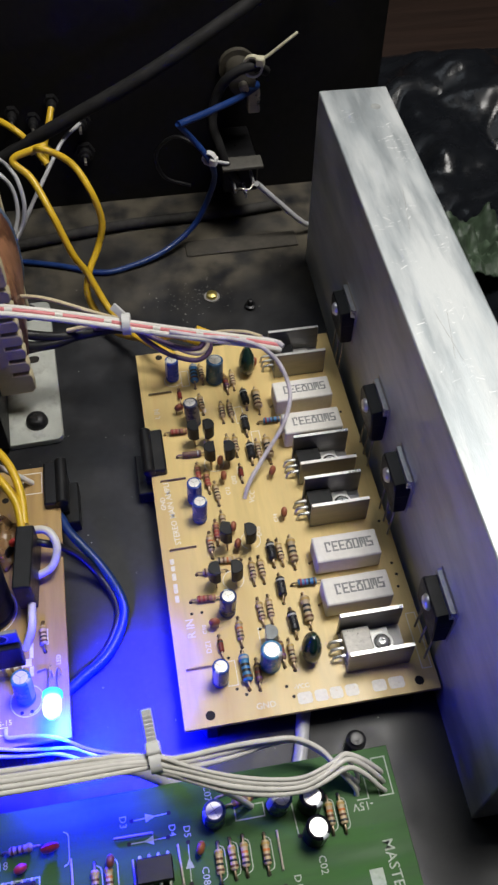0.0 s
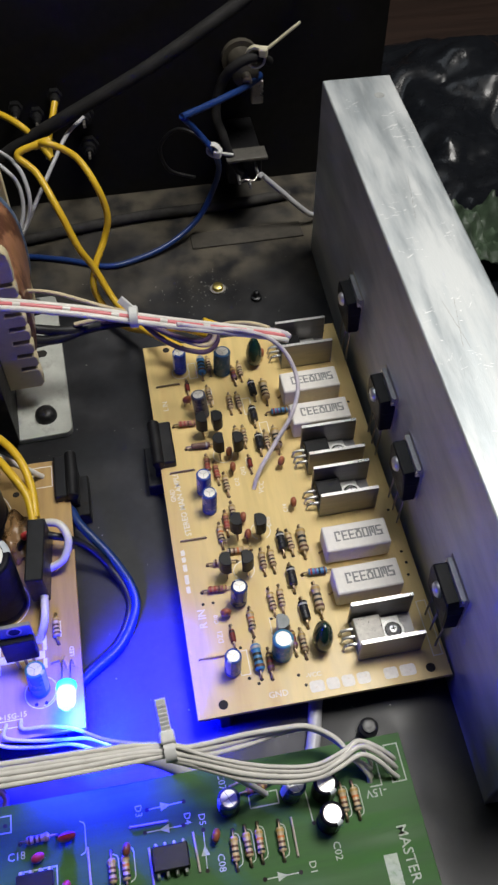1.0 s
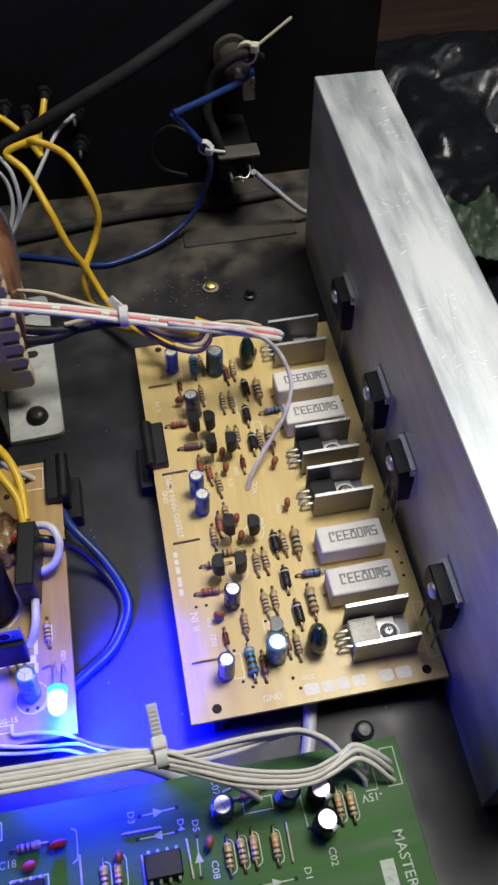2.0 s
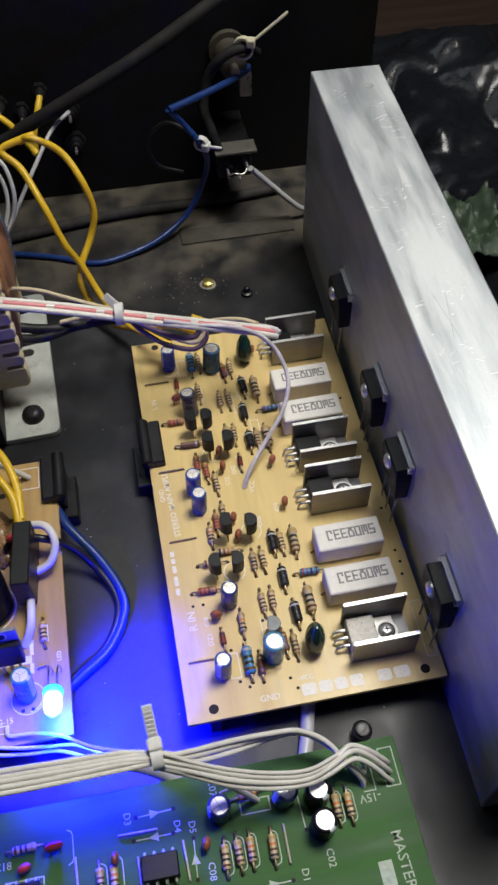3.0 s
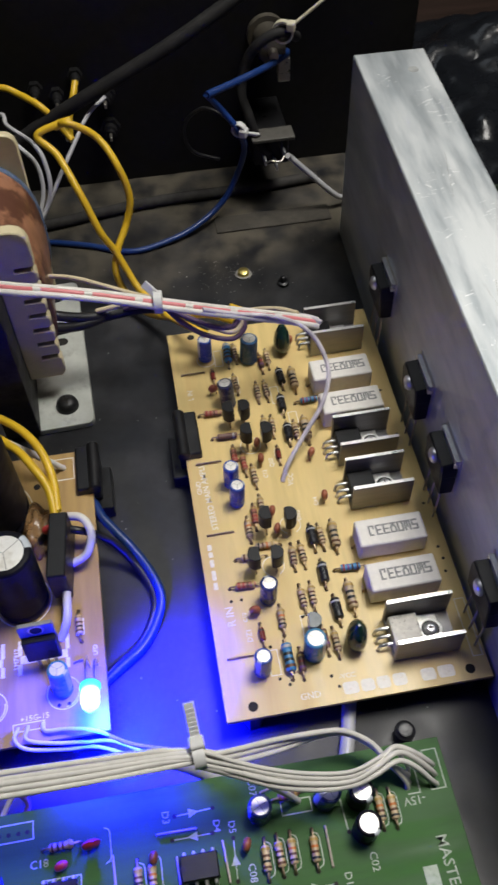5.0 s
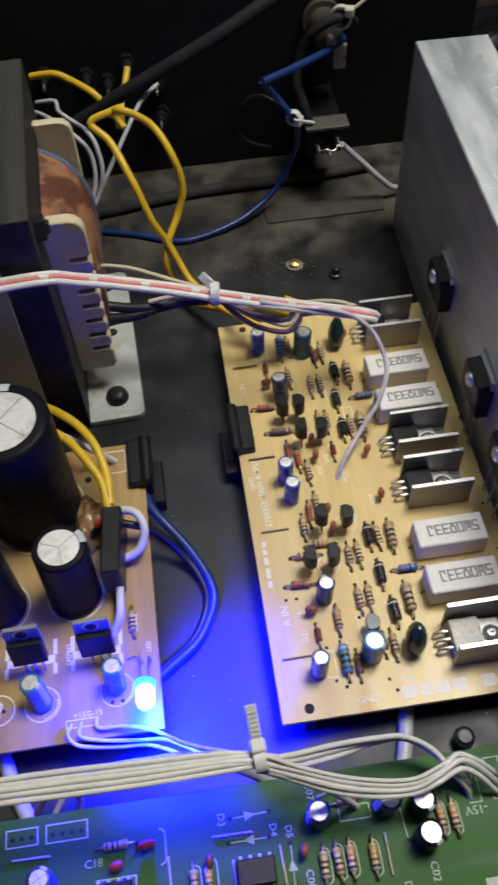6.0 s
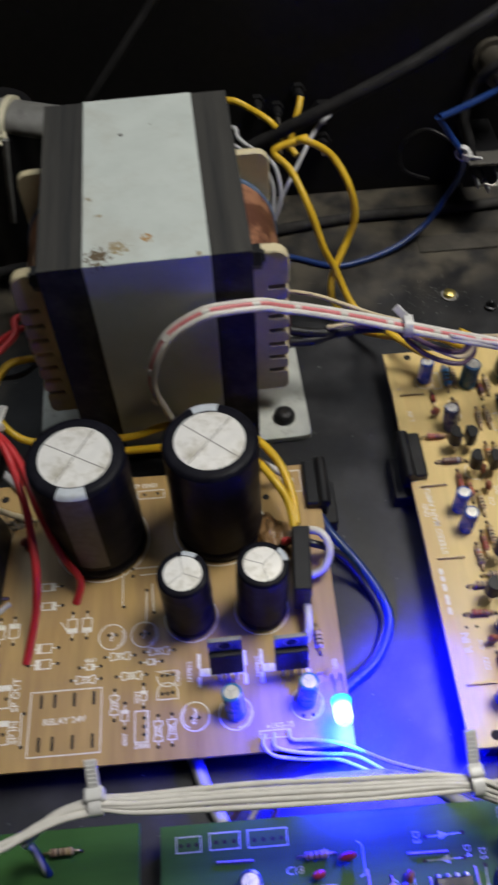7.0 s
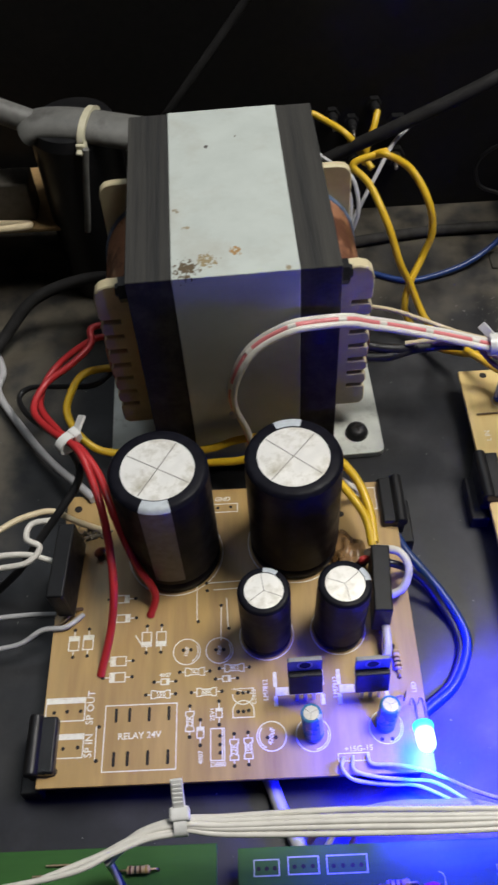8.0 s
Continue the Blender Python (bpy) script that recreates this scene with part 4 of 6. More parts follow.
for k in (-1.27, 1.27):
    part("leg", tube(smooth_line([(-36.8 + k, 24.0, TOP - 0.2), (-36.8 + k, 23.6, 18), (-36.8 + k, 20.0, 21.2), (-36.8 + k, 13.6, 22.4)], 5), 0.3, 6), SOLDER, led)
link_wire(-42.6, 26.0, -40.2, 26.6, where=SUP)
link_wire(-39.6, 25.2, -38.6, 27.6, where=SUP)

# white print of the supply board
for text, x, y, size, turn in (("RELAY 24V", -119.8, 18.1, 2.0, 1), ("SP OUT", -135.2, 27.4, 2.3, 90), ("SP IN", -134.9, 15.8, 2.3, 90), ("22K", -91.4, 12.7, 1.6, 90), ("10K", -87.2, 12.9, 1.6, 90),
                               ("22K", -104.7, 21.7, 1.6, 90), ("150", -113.8, 30.5, 1.4, 0), ("68K", -99.6, 30.6, 1.4, 0), ("4007", -112.6, 36.6, 1.3, 0), ("4007", -101.3, 10.9, 1.4, 90),
                               ("D880", -96.2, 8.6, 1.5, 0), ("470uF", -80.2, 16.2, 1.5, 80), ("LM7812", -81.4, 30.4, 1.5, 90), ("LM7912", -59.9, 30.4, 1.5, 90), ("+15G-15", -54.8, 11.4, 1.7, 1),
                               ("LED", -36.0, 29.2, 1.4, 90), ("AC  AC", -42.6, 62.0, 1.6, 85), ("SP GND", -95.4, 101.2, 1.8, 0), ("C1815", -85.0, 28.4, 1.3, 90), ("10uF", -105.9, 44.0, 1.2, 80),
                               ("10uF", -95.5, 44.0, 1.2, 80), ("1K2", -103.3, 37.3, 1.3, 0), ("9K1", -90.9, 38.0, 1.3, 0), ("25V1", -97.8, 23.6, 1.4, 90)):
    lettering(text, x, y, Z1, size, turn, SILK, psu, "print", 0.045)


def res_mark(x, y, along, half=3.0, w=1.25):
    """The printed sign of a resistor: a waisted body with two leads."""
    k = [(-half, -w), (-half, w), (-half * 0.6, w), (-half * 0.5, w * 0.75), (half * 0.5, w * 0.75), (half * 0.6, w), (half, w), (half, -w), (half * 0.6, -w), (half * 0.5, -w * 0.75), (-half * 0.5, -w * 0.75), (-half * 0.6, -w), (-half, -w)]
    lines = [k, [(-half - 1.5, 0), (-half, 0)], [(half, 0), (half + 1.5, 0)]]
    ends = [(-half - 1.7, 0), (half + 1.7, 0)]
    f = (lambda p: (x + p[0], y + p[1])) if along == "x" else (lambda p: (x + p[1], y + p[0]))
    return [[f(p) for p in l] for l in lines], [f(p) for p in ends]


def diode_mark(x, y, along, half=2.2, w=1.4, flip=1, lead=1.8):
    """The printed sign of a diode: a box with a filled band and two leads."""
    lines = [rect_line(-half, -w, half, w), [(-half - lead, 0), (-half, 0)], [(half, 0), (half + lead, 0)]]
    ends = [(-half - lead - 0.4, 0), (half + lead + 0.4, 0)]
    f = (lambda p: (x + p[0], y + p[1])) if along == "x" else (lambda p: (x + p[1], y + p[0]))
    k = flip * half * 0.62
    part("printed_bar", plate([f(p) for p in ((k - 0.28 * half, -w), (k + 0.28 * half, -w), (k + 0.28 * half, w), (k - 0.28 * half, w))], Z1 + 0.01, Z1 + 0.03), SILK, psu, "white printed bar")
    return [[f(p) for p in l] for l in lines], [f(p) for p in ends]


def marks(owner, sets, z=Z1, w=0.36, hole=0.62, words="white printed outline", ink=None):
    """Each printed line is a part of its own, and each drilled hole."""
    for lines, ends in sets:
        for l in lines:
            part("printed_line", strokes([l], z, w), ink or SILK, owner, words)
        for e in ends:
            part("drilled_hole", dots([e], z + 0.02, hole), HOLE, owner)


def bar(x0, y0, x1, y1, owner=None):
    """A filled printed bar."""
    return part("printed_bar", plate([(x0, y0), (x1, y0), (x1, y1), (x0, y1)], Z1 + 0.01, Z1 + 0.03), SILK, owner or psu, "white printed bar")


marks(psu, [res_mark(-104.7, 21.7, "y"), res_mark(-91.4, 12.7, "y"), res_mark(-87.2, 12.9, "y"), res_mark(-113.8, 30.5, "x", 2.9), res_mark(-99.6, 30.6, "x"),
            res_mark(-103.3, 37.3, "x"), res_mark(-90.9, 38.0, "x")])
marks(psu, [diode_mark(-142.4, 48.6, "y", 2.4, 1.6), diode_mark(-137.8, 48.8, "y", 2.4, 1.6), diode_mark(-118.9, 48.9, "y", 2.4, 1.5, -1), diode_mark(-114.2, 48.9, "y", 2.4, 1.5, -1),
            diode_mark(-127.6, 41.9, "x", 2.4, 1.5, -1), diode_mark(-127.6, 36.6, "x", 2.4, 1.5, -1), diode_mark(-127.6, 63.6, "x", 2.2, 1.3), diode_mark(-127.0, 56.6, "x", 2.2, 1.3),
            diode_mark(-112.6, 34.5, "x", 1.2, 0.9), diode_mark(-93.4, 34.6, "x", 1.2, 0.9), diode_mark(-95.8, 23.9, "y", 1.4, 0.9), diode_mark(-101.5, 18.2, "y", 1.6, 1.0)])
marks(psu, [([rect_line(-149.0, 23.5, -137.0, 30.6)], [(-146.4, 26.2), (-142.4, 26.4), (-138.2, 26.4)]),
            ([rect_line(-149.0, 12.4, -136.6, 19.4)], [(-142.6, 15.2), (-138.2, 15.4)]),
            ([rect_line(-130.5, 7.9, -108.7, 27.6)], []), ([[(-133.0, 21.3), (-132.8, 11.4)]], [(-132.2, 21.3), (-132.4, 11.2)]),
            ([rect_line(-98.4, 9.8, -94.3, 19.2), [(-94.9, 10.2), (-94.9, 18.8)]], [(-95.6, 12), (-95.6, 14.4), (-95.6, 17)]),
            ([ring_line(-105.9, 44.0, 4.3), ring_line(-105.9, 44.0, 3.6, -60, 30, 10)], [(-107, 44.6), (-104.6, 44.6)]),
            ([ring_line(-95.5, 44.0, 4.3), ring_line(-95.5, 44.0, 3.6, -60, 30, 10)], [(-96.6, 44.2), (-94.2, 44.2)]),
            ([ring_line(-80.2, 16.2, 4.4), ring_line(-80.2, 16.2, 3.7, 140, 240, 10)], [(-81.4, 15.8), (-79.0, 15.8)]),
            ([ring_line(-67.8, 16.2, 5.1), ring_line(-67.8, 16.2, 4.5, -80, 10, 10)], []), ([ring_line(-46.0, 17.4, 5.0), ring_line(-46.0, 17.4, 4.4, -80, 10, 10)], [(-47.6, 13.8), (-44.6, 13.8)]),
            ([ring_line(-88.4, 29.4, 3.2, 180, 360, 14) + [(-91.6, 31.2), (-85.2, 31.2), (-85.2, 29.4)]], [(-90, 29.8), (-88.4, 29.8), (-86.8, 30)]),
            ([ring_line(-88.4, 24.2, 3.2, 0, 180, 14) + [(-91.6, 22.2), (-85.2, 22.2), (-85.2, 24.2)]], [(-90, 24), (-88.4, 24), (-86.8, 24.2)]),
            ([ring_line(-110, 80, 16.0, 0, 360, 40)], []), ([ring_line(-69.4, 82.4, 15.8, 0, 360, 40)], []), ([ring_line(-80.3, 48.6, 8.6, 0, 360, 30)], []), ([ring_line(-57.4, 49.4, 8.7, 0, 360, 30)], []),
            ([[(-102.8, 66.8), (-102.7, 54.5)]], [(-102.3, 54.2)]), ([[(-94.8, 59.0), (-95.0, 47.5)]], [(-94.8, 59.6)]), ([[(-93.0, 62), (-92.6, 52)]], [(-92.4, 51.4)]),
            ([rect_line(-98.0, 95.8, -88.6, 99.2)], [(-95.6, 97.6), (-91.0, 97.8)]), ([[(-99, 68), (-86, 68.4)]], [(-99.6, 68)]), ([[(-97, 65.4), (-84, 65.8)]], [(-99.4, 65.2)]),
            ([rect_line(-61.0, 8.0, -52.0, 10.2)], []), ([rect_line(-41.4, 35.0, -39.2, 40.2)], []),
            ([rect_line(-46.0, 94.0, -39.4, 103.0)], []), ([[(-122.6, 50.4), (-120.4, 47.0)]], [])])
bar(-148.8, 28.9, -137.2, 30.4)
bar(-148.8, 17.8, -136.8, 19.2)
for x in (-71.2, -51.6):
    bar(x - 7.2, 28.4, x + 7.2, 31.0)
    for k in (-7.2, 7.2):
        bar(x + k - 0.6, 25.0, x + k + 0.6, 28.3)
        bar(x + k - 0.6, 31.1, x + k + 0.6, 36.0)
for x in (-127.2, -123.1, -117.1, -111.1):
    for y in (24.5, 11.5):
        part("relay_slot", plate(rounded(x - 0.45, y - 2.2, x + 0.45, y + 2.2, 0.4, 3), Z1, Z1 + 0.02), HOLE, psu, "dark slot for a relay pin")

# hardened glue behind the rectifier
bm = bmesh.new()
bmesh.ops.create_icosphere(bm, subdivisions=4, radius=1)
for v in bm.verts:
    k = 1 + 0.45 * noise.noise(v.co * 1.7 + Vector((3, 1, 5)))
    v.co = Vector((-51.5 + v.co.x * 5.4 * k, 73.5 + v.co.y * 9.5 * k, 13.0 + max(-0.9, v.co.z) * 5.5 * k))
solid("glue_lump", bm, GLUE, "amber hardened glue lump on the supply board", "glue")
disc_cap(-47.6, 69.0, 2.0, 20, RED_DISC, "red ceramic disc capacitor", 9.0, where=SUP)
disc_cap(-136.0, 80.5, 2.2, 40, DISC, "dusty brown ceramic disc capacitor", 2.6, where=SUP)


# ---- mains transformer ----
def transformer():
    t = thing("mains_transformer", "large laminated mains transformer wrapped with white paper tape", "transformer", (-86.0, 164.8, 3.0), 2.3)
    core = box((-32.1, -43, 0), (32.1, 43, 96), 0.25, segs=1)
    part("core", core, LAMINATE, t, "dark grey laminated steel core")
    tape = part("paper_tape", box((-18.4, -43.25, 2), (19.6, 43.25, 96.25), 0.3, segs=2), TAPE, t, "white paper tape with brown stains")
    tape.data.transform(Matrix.Translation((0, 0, -0.0473)))
    tape.location = (0, 0, 0.0473)
    # winding that bulges out on both sides between the flanges
    def bulge(k, y0, y1):
        """The coil's rounded cross-section, drawn out along y."""
        pts = []
        for i in range(48):
            a = 2 * math.pi * i / 48
            c, n = math.cos(a), math.sin(a)
            pts.append((47.0 * k * math.copysign(abs(c) ** 0.72, c), 42.5 + 37.0 * k * math.copysign(abs(n) ** 0.72, n)))
        m = plate(pts, y0, y1, 0.5)
        for v in m.verts:
            v.co = Vector((v.co.x, v.co.z, v.co.y))
        return m

    part("winding", bulge(1.0, -21.8, 23.0), KRAFT, t, "coil winding wrapped in brown tape")
    part("blue_band", bulge(1.012, 20.4, 23.1), BLUE_TAPE, t, "dull blue insulating tape edge")
    for s in (-1, 1):
        # front flange with comb slots, back flange plain
        comb = [(32, 12), (44, 12), (45.5, 14)]
        z = 22.0
        for i in range(7):
            comb += [(45.5, z - 1.2), (44.6, z), (38.5, z), (38.5, z + 1.6), (44.6, z + 1.6), (45.5, z + 2.8)]
            z += 7.0
        comb += [(45.5, 75.2), (44.9, 77.6), (43.2, 79.6), (40.6, 80.5), (32, 80.5)]
        bm = plate([(s * x, zz) for x, zz in comb], -26.5, -22.0, 0.4)
        for v in bm.verts:
            v.co = Vector((v.co.x, v.co.z, v.co.y))
        part("front_flange", bm, BOBBIN, t, "cream plastic bobbin flange with slots")
        bm = plate([(s * x, zz) for x, zz in ((32, 8), (45, 8), (45, 78), (44.4, 80.6), (42.6, 82.4), (40, 83), (32, 83))], 23.2, 26.4, 0.4)
        for v in bm.verts:
            v.co = Vector((v.co.x, v.co.z, v.co.y))
        part("rear_flange", bm, BOBBIN, t, "cream plastic bobbin flange")
        x0, x1 = sorted((s * 30, s * 52.6))
        part("foot_plate", plate(rounded(x0, -41.5, x1, 38, 3.0), -2.9, -0.2, 0.25), STEEL_PLATE, t, "zinc plated steel foot")
        for y in (-31.5, 31):
            sc = part("foot_screw", lathe([(0, 3.6), (2.0, 3.5), (3.8, 2.4), (4.4, 0.6), (4.4, -0.2), (0, -0.2)], 20, "z", (s * 43.0, y, 0)), BLACK_STEEL, t, "black cross head screw")
            part("cross_recess", strokes([[(s * 43 - 1.7, y - 0.4), (s * 43 + 1.7, y + 0.4)], [(s * 43 - 0.4, y + 1.7), (s * 43 + 0.4, y - 1.7)]], 3.75, 0.8), HOLE, sc)
        part("slot", plate(rounded(min(s * 40, s * 46), 1, max(s * 40, s * 46), 5, 1.9), -0.18, -0.14), HOLE, t, "dark slot in the foot")
        part("core_bolt", lathe([(0, s * 32.0), (4.0, s * 32.0), (4.0, s * 35.2), (2.2, s * 35.4), (2.0, s * 36.4), (0, s * 36.4)], 6, "x", (0, -35.0, 86.5)), BLACK_STEEL, t, "dark hexagonal clamp bolt")
    return t


transformer()

# ---- green boards in front ----
tone = board("tone_control_board", "green lacquered tone control board with white print", -91, -110, 58.2, -14.2, PCB_GREEN, [], [(-86, -20), (40, -104), (-86, -104)])
side = board("green_side_board", "second green circuit board beside the first", -230, -110, -96.8, -12.6, PCB_GREEN, [(-225, -20, 1.4)], [(-101, -104), (-225, -20), (-225, -104)])
TONE = "green board"
electrolytic(4.9, -25.9, 3.15, 9.0, NAVY_SLEEVE, "small blue electrolytic capacitor", (2, 0), where=TONE, stripe_at=190, vent=4)
electrolytic(22.8, -25.4, 3.2, 9.0, NAVY_SLEEVE, "small blue electrolytic capacitor", (8, 0), where=TONE, stripe_at=190, vent=4)
electrolytic(32.2, -26.8, 3.4, 9.5, BLACK_SLEEVE, "small black electrolytic capacitor", (1, 0), where=TONE, stripe_at=300, vent=4)
electrolytic(31.8, -35.0, 3.4, 9.5, BLACK_SLEEVE, "small black electrolytic capacitor", (3, 0), where=TONE, stripe_at=300, vent=4)
electrolytic(-66.6, -31.5, 3.1, 9.5, NAVY_SLEEVE, "small blue electrolytic capacitor", (0, 0), where=TONE, stripe_at=60, vent=4)
for k, x, y in (("tan2", 37.2, -30.4), ("tan2", 40.7, -30.6), ("tan", 4.8, -37.3), ("tan", 8.5, -36.9), ("tan2", 11.9, -36.7), ("tan2", 17.8, -37.2), ("tan", -28.7, -36.7), ("tan2", -25.0, -36.6)):
    axial(k, x, y, "y", 2 * math.sin(x), TONE)
axial("tan", -48.2, -24.9, "x", 2, TONE)
axial("brown", 13.6, -22.6, "x", 8, TONE)
axial("tan", -118.1, -18.8, "x", 1, "green side board")
disc_cap(-40.1, -26.3, 2.6, 10, RED_DISC, "red ceramic disc capacitor", where=TONE)
disc_cap(-48.2, -30.0, 1.9, 20, RED_DISC, "red ceramic disc capacitor", 2.6, where=TONE)
disc_cap(-24.2, -32.4, 1.8, 80, DISC, "brown ceramic disc capacitor", where=TONE)
disc_cap(0.3, -33.4, 1.9, 70, DISC, "brown ceramic disc capacitor", where=TONE)
disc_cap(-41.0, -38.6, 1.8, 70, RED_DISC, "red ceramic disc capacitor", 2.6, where=TONE)
for x0, y0, x1, y1 in ((-23.1, -26.4, -12.5, -26.6), (-75.4, -24.6, -65.8, -24.8), (-18.4, -32.6, -18.0, -43.0), (-5.9, -30.8, -5.4, -41.0), (21.7, -31.9, 21.6, -42.0), (6.0, -20.6, 10.4, -19.6), (-35.0, -29.4, -34.6, -42.0)):
    link_wire(x0, y0, x1, y1, where=TONE)
for x0, y0, x1, y1 in ((-143.8, -16.7, -136.0, -16.7), (-147.3, -19.3, -138.1, -19.1)):
    link_wire(x0, y0, x1, y1, where="green side board")


def chip(x, y):
    t = thing("integrated_circuit", "black eight pin chip on the green board", "chip", (x, y, TOP), 0, "chips on the green board")
    bm = box((-4.9, -3.2, 0.9), (4.9, 3.2, 4.2), 0.3)
    part("body", bm, EPOXY, t)
    for i in range(4):
        for s in (-1, 1):
            xx = -3.81 + 2.54 * i
            part("pin", tube([Vector((xx, s * 3.1, 2.4)), Vector((xx, s * 3.9, 2.4)), Vector((xx, s * 4.1, -0.1))], 0.5, 6), TAB, t)
    part("notch", dots([(-4.2, 0)], 4.24, 0.8, 12), HOLE, t)


chip(-12.6, -36.6)
chip(-49.0, -37.0)
for text, x, y, size, turn in (("MASTER", 51.6, -46.6, 3.0, -88), ("C07", 4.0, -18.6, 2.1, -90), ("C02", 32.6, -42.6, 2.1, -90), ("C08", 0.7, -39.8, 2.0, -90), ("D3", -20.4, -22.4, 2.0, -90),
                               ("D4", -7.0, -26.8, 1.9, -90), ("D5", -3.0, -27.8, 1.9, -90), ("D1", 25.0, -45.4, 2.0, -90), ("-15V", 47.2, -29.6, 2.3, 180), ("C18", -54.4, -28.2, 2.1, 0)):
    lettering(text, x, y, Z1, size, turn, SILK_GREEN, tone, "print", 0.02)
part("printed_mark", plate([(44.6, -57), (48.4, -57), (48.4, -46), (44.6, -46)], Z1, Z1 + 0.02), SILK_GREEN, tone, "bold white printed bar")


def arrow_mark(x0, y0, x1, y1):
    """The printed sign of a diode: a line with a filled triangle."""
    d = Vector((x1 - x0, y1 - y0)).normalized()
    s = Vector((-d.y, d.x))
    c = (Vector((x0, y0)) + Vector((x1, y1))) / 2
    tri = [tuple(c - d * 1.4 - s * 1.2), tuple(c + d * 1.4), tuple(c - d * 1.4 + s * 1.2)]
    part("printed_arrow", plate(tri, Z1 + 0.03, Z1 + 0.05), SILK_GREEN, tone, "pale printed arrow")
    return [[(x0, y0), (x1, y1)]], [(x0, y0), (x1, y1)]


def bracket_mark(x, y, half=4.4, w=1.75):
    """The printed bracket that runs round one side of a resistor's place."""
    return [[(x + 0.4, y + half), (x + w * 0.8, y + half - 0.5), (x + w, y + half - 1.4), (x + w, y - half + 1.4), (x + w * 0.8, y - half + 0.5), (x + 0.4, y - half)]], []


marks(tone, [arrow_mark(-17.9, -22.5, -7.4, -22.1), arrow_mark(-8.3, -28.4, -19.1, -28.4), arrow_mark(-3.4, -41.1, -3.0, -30.6), arrow_mark(11.6, -46.0, 21.5, -46.0)], w=0.32, ink=SILK_GREEN)
marks(tone, [bracket_mark(x, y) for x, y in ((37.2, -30.4), (40.7, -30.6), (4.8, -37.3), (8.5, -36.9), (11.9, -36.7), (17.8, -37.2), (-28.7, -36.7), (-24.4, -35.6), (-37.2, -26.5))], w=0.3, ink=SILK_GREEN)
marks(tone, [([rect_line(52.6, -27.8, 56.6, -17.2)], []), ([[(46.0, -27.9), (49.3, -27.9), (49.3, -19.6)]], []), ([rect_line(11.0, -27.4, 19.2, -23.8)], []),
             ([rect_line(-86.6, -21.4, -79.8, -17.4)], [(-85.4, -19.6), (-83.2, -19.6), (-81.0, -19.6)]), ([rect_line(-77.3, -21.3, -69.0, -17.0)], [(-75.6, -19.4), (-73.2, -19.4), (-70.6, -19.4)]),
             ([rect_line(-66.7, -21.5, -55.8, -17.0)], [(-65.0, -19.6), (-62.4, -19.6), (-59.8, -19.6), (-57.4, -19.6)]), 
             ([[(27.0, -22.0), (27.6, -34.0)]], [(27.8, -34.4)]), ([rect_line(-53.8, -41, -43.6, -32.4)], [])], ink=SILK_GREEN)
bm = lathe([(2.4, 0), (2.4, 2.6), (3.1, 2.9), (3.1, 4.4), (2.2, 4.8), (2.2, 5.6), (1.0, 5.9), (0, 5.3)], 16, "z", (51.4, -8.8, 0))
solid("rubber_grommet", bm, PLASTIC_BLACK, "small black rubber post on the chassis floor", "grommet")

# ---- cables ----
def bundle(name, label, category, strands, path, group="", steps=8):
    """Parallel strands that keep their places across the path: (side, up, radius, material, part name)."""
    t = thing(name, label, category, group=group)
    line = smooth_line(path, steps)
    sides, last = [None] * len(line), None
    for i in range(len(line) - 1, -1, -1):
        d = (line[min(i + 1, len(line) - 1)] - line[max(i - 1, 0)]).normalized()
        last = d.cross(Vector((0, 0, 1))) if last is None else last
        last = (last - d * last.dot(d)).normalized()
        sides[i] = (last, last.cross(d))
    for side, up, r, m, pname in strands:
        part(pname, tube([c + s * side + u * up for c, (s, u) in zip(line, sides)], r, 10), m, t)
    return t, line


RIBBON = [(-82.0, 108.0, 13.5), (-84.3, 115.6, 31), (-88.3, 115.3, 47), (-88.3, 114.6, 58), (-84.5, 115.4, 69), (-78.8, 116.8, 76), (-68.9, 117.4, 82), (-60.2, 118.7, 82.5),
          (-49.5, 120.6, 81), (-42.8, 122.9, 77), (-34.8, 124.9, 73), (-18.9, 124.8, 68), (-3.6, 124.2, 63), (12.7, 123.2, 58), (29.4, 123.5, 52), (43.6, 123.6, 47), (53.0, 122.8, 44)]
ribbon, rline = bundle("striped_ribbon_cable", "white flat ribbon cable with dashed red stripe", "ribbon cable",
                       [(-1.5, -0.9, 1.05, W_WHITE, "white_strand"), (-0.1, -0.75, 0.86, W_PINK, "red_strand"), (1.3, -1.3, 1.05, W_WHITE, "white_strand")], [(x, y, z - 1.0) for x, y, z in RIBBON])
run = 0.0
for a, b in zip(rline, rline[1:]):
    run += (b - a).length
    if run > 15.5 and a.x < 45:
        run = 0.0
        d = (b - a).normalized()
        s = d.cross(Vector((0, 0, 1))).normalized()
        c = a - s * 0.1 - s.cross(d) * 0.60
        part("white_dash", tube([c - d * 1.3, c, c + d * 1.3], 0.90, 10), W_WHITE, ribbon, "white dash on the stripe")
wire("signal_wire", "lilac grey wire soldered into the amplifier board", W_LILAC, 0.8, (12.7, 122.0, 57), (23.8, 122.4, 52.4), (35.4, 122.1, 49.5), (45.0, 120.9, 45), (51.3, 116.8, 39), (53.5, 107.8, 33),
     (49.7, 99.4, 27), (42.1, 91.8, 21), (34.7, 83.4, 17), (31.9, 79.5, 11.9))


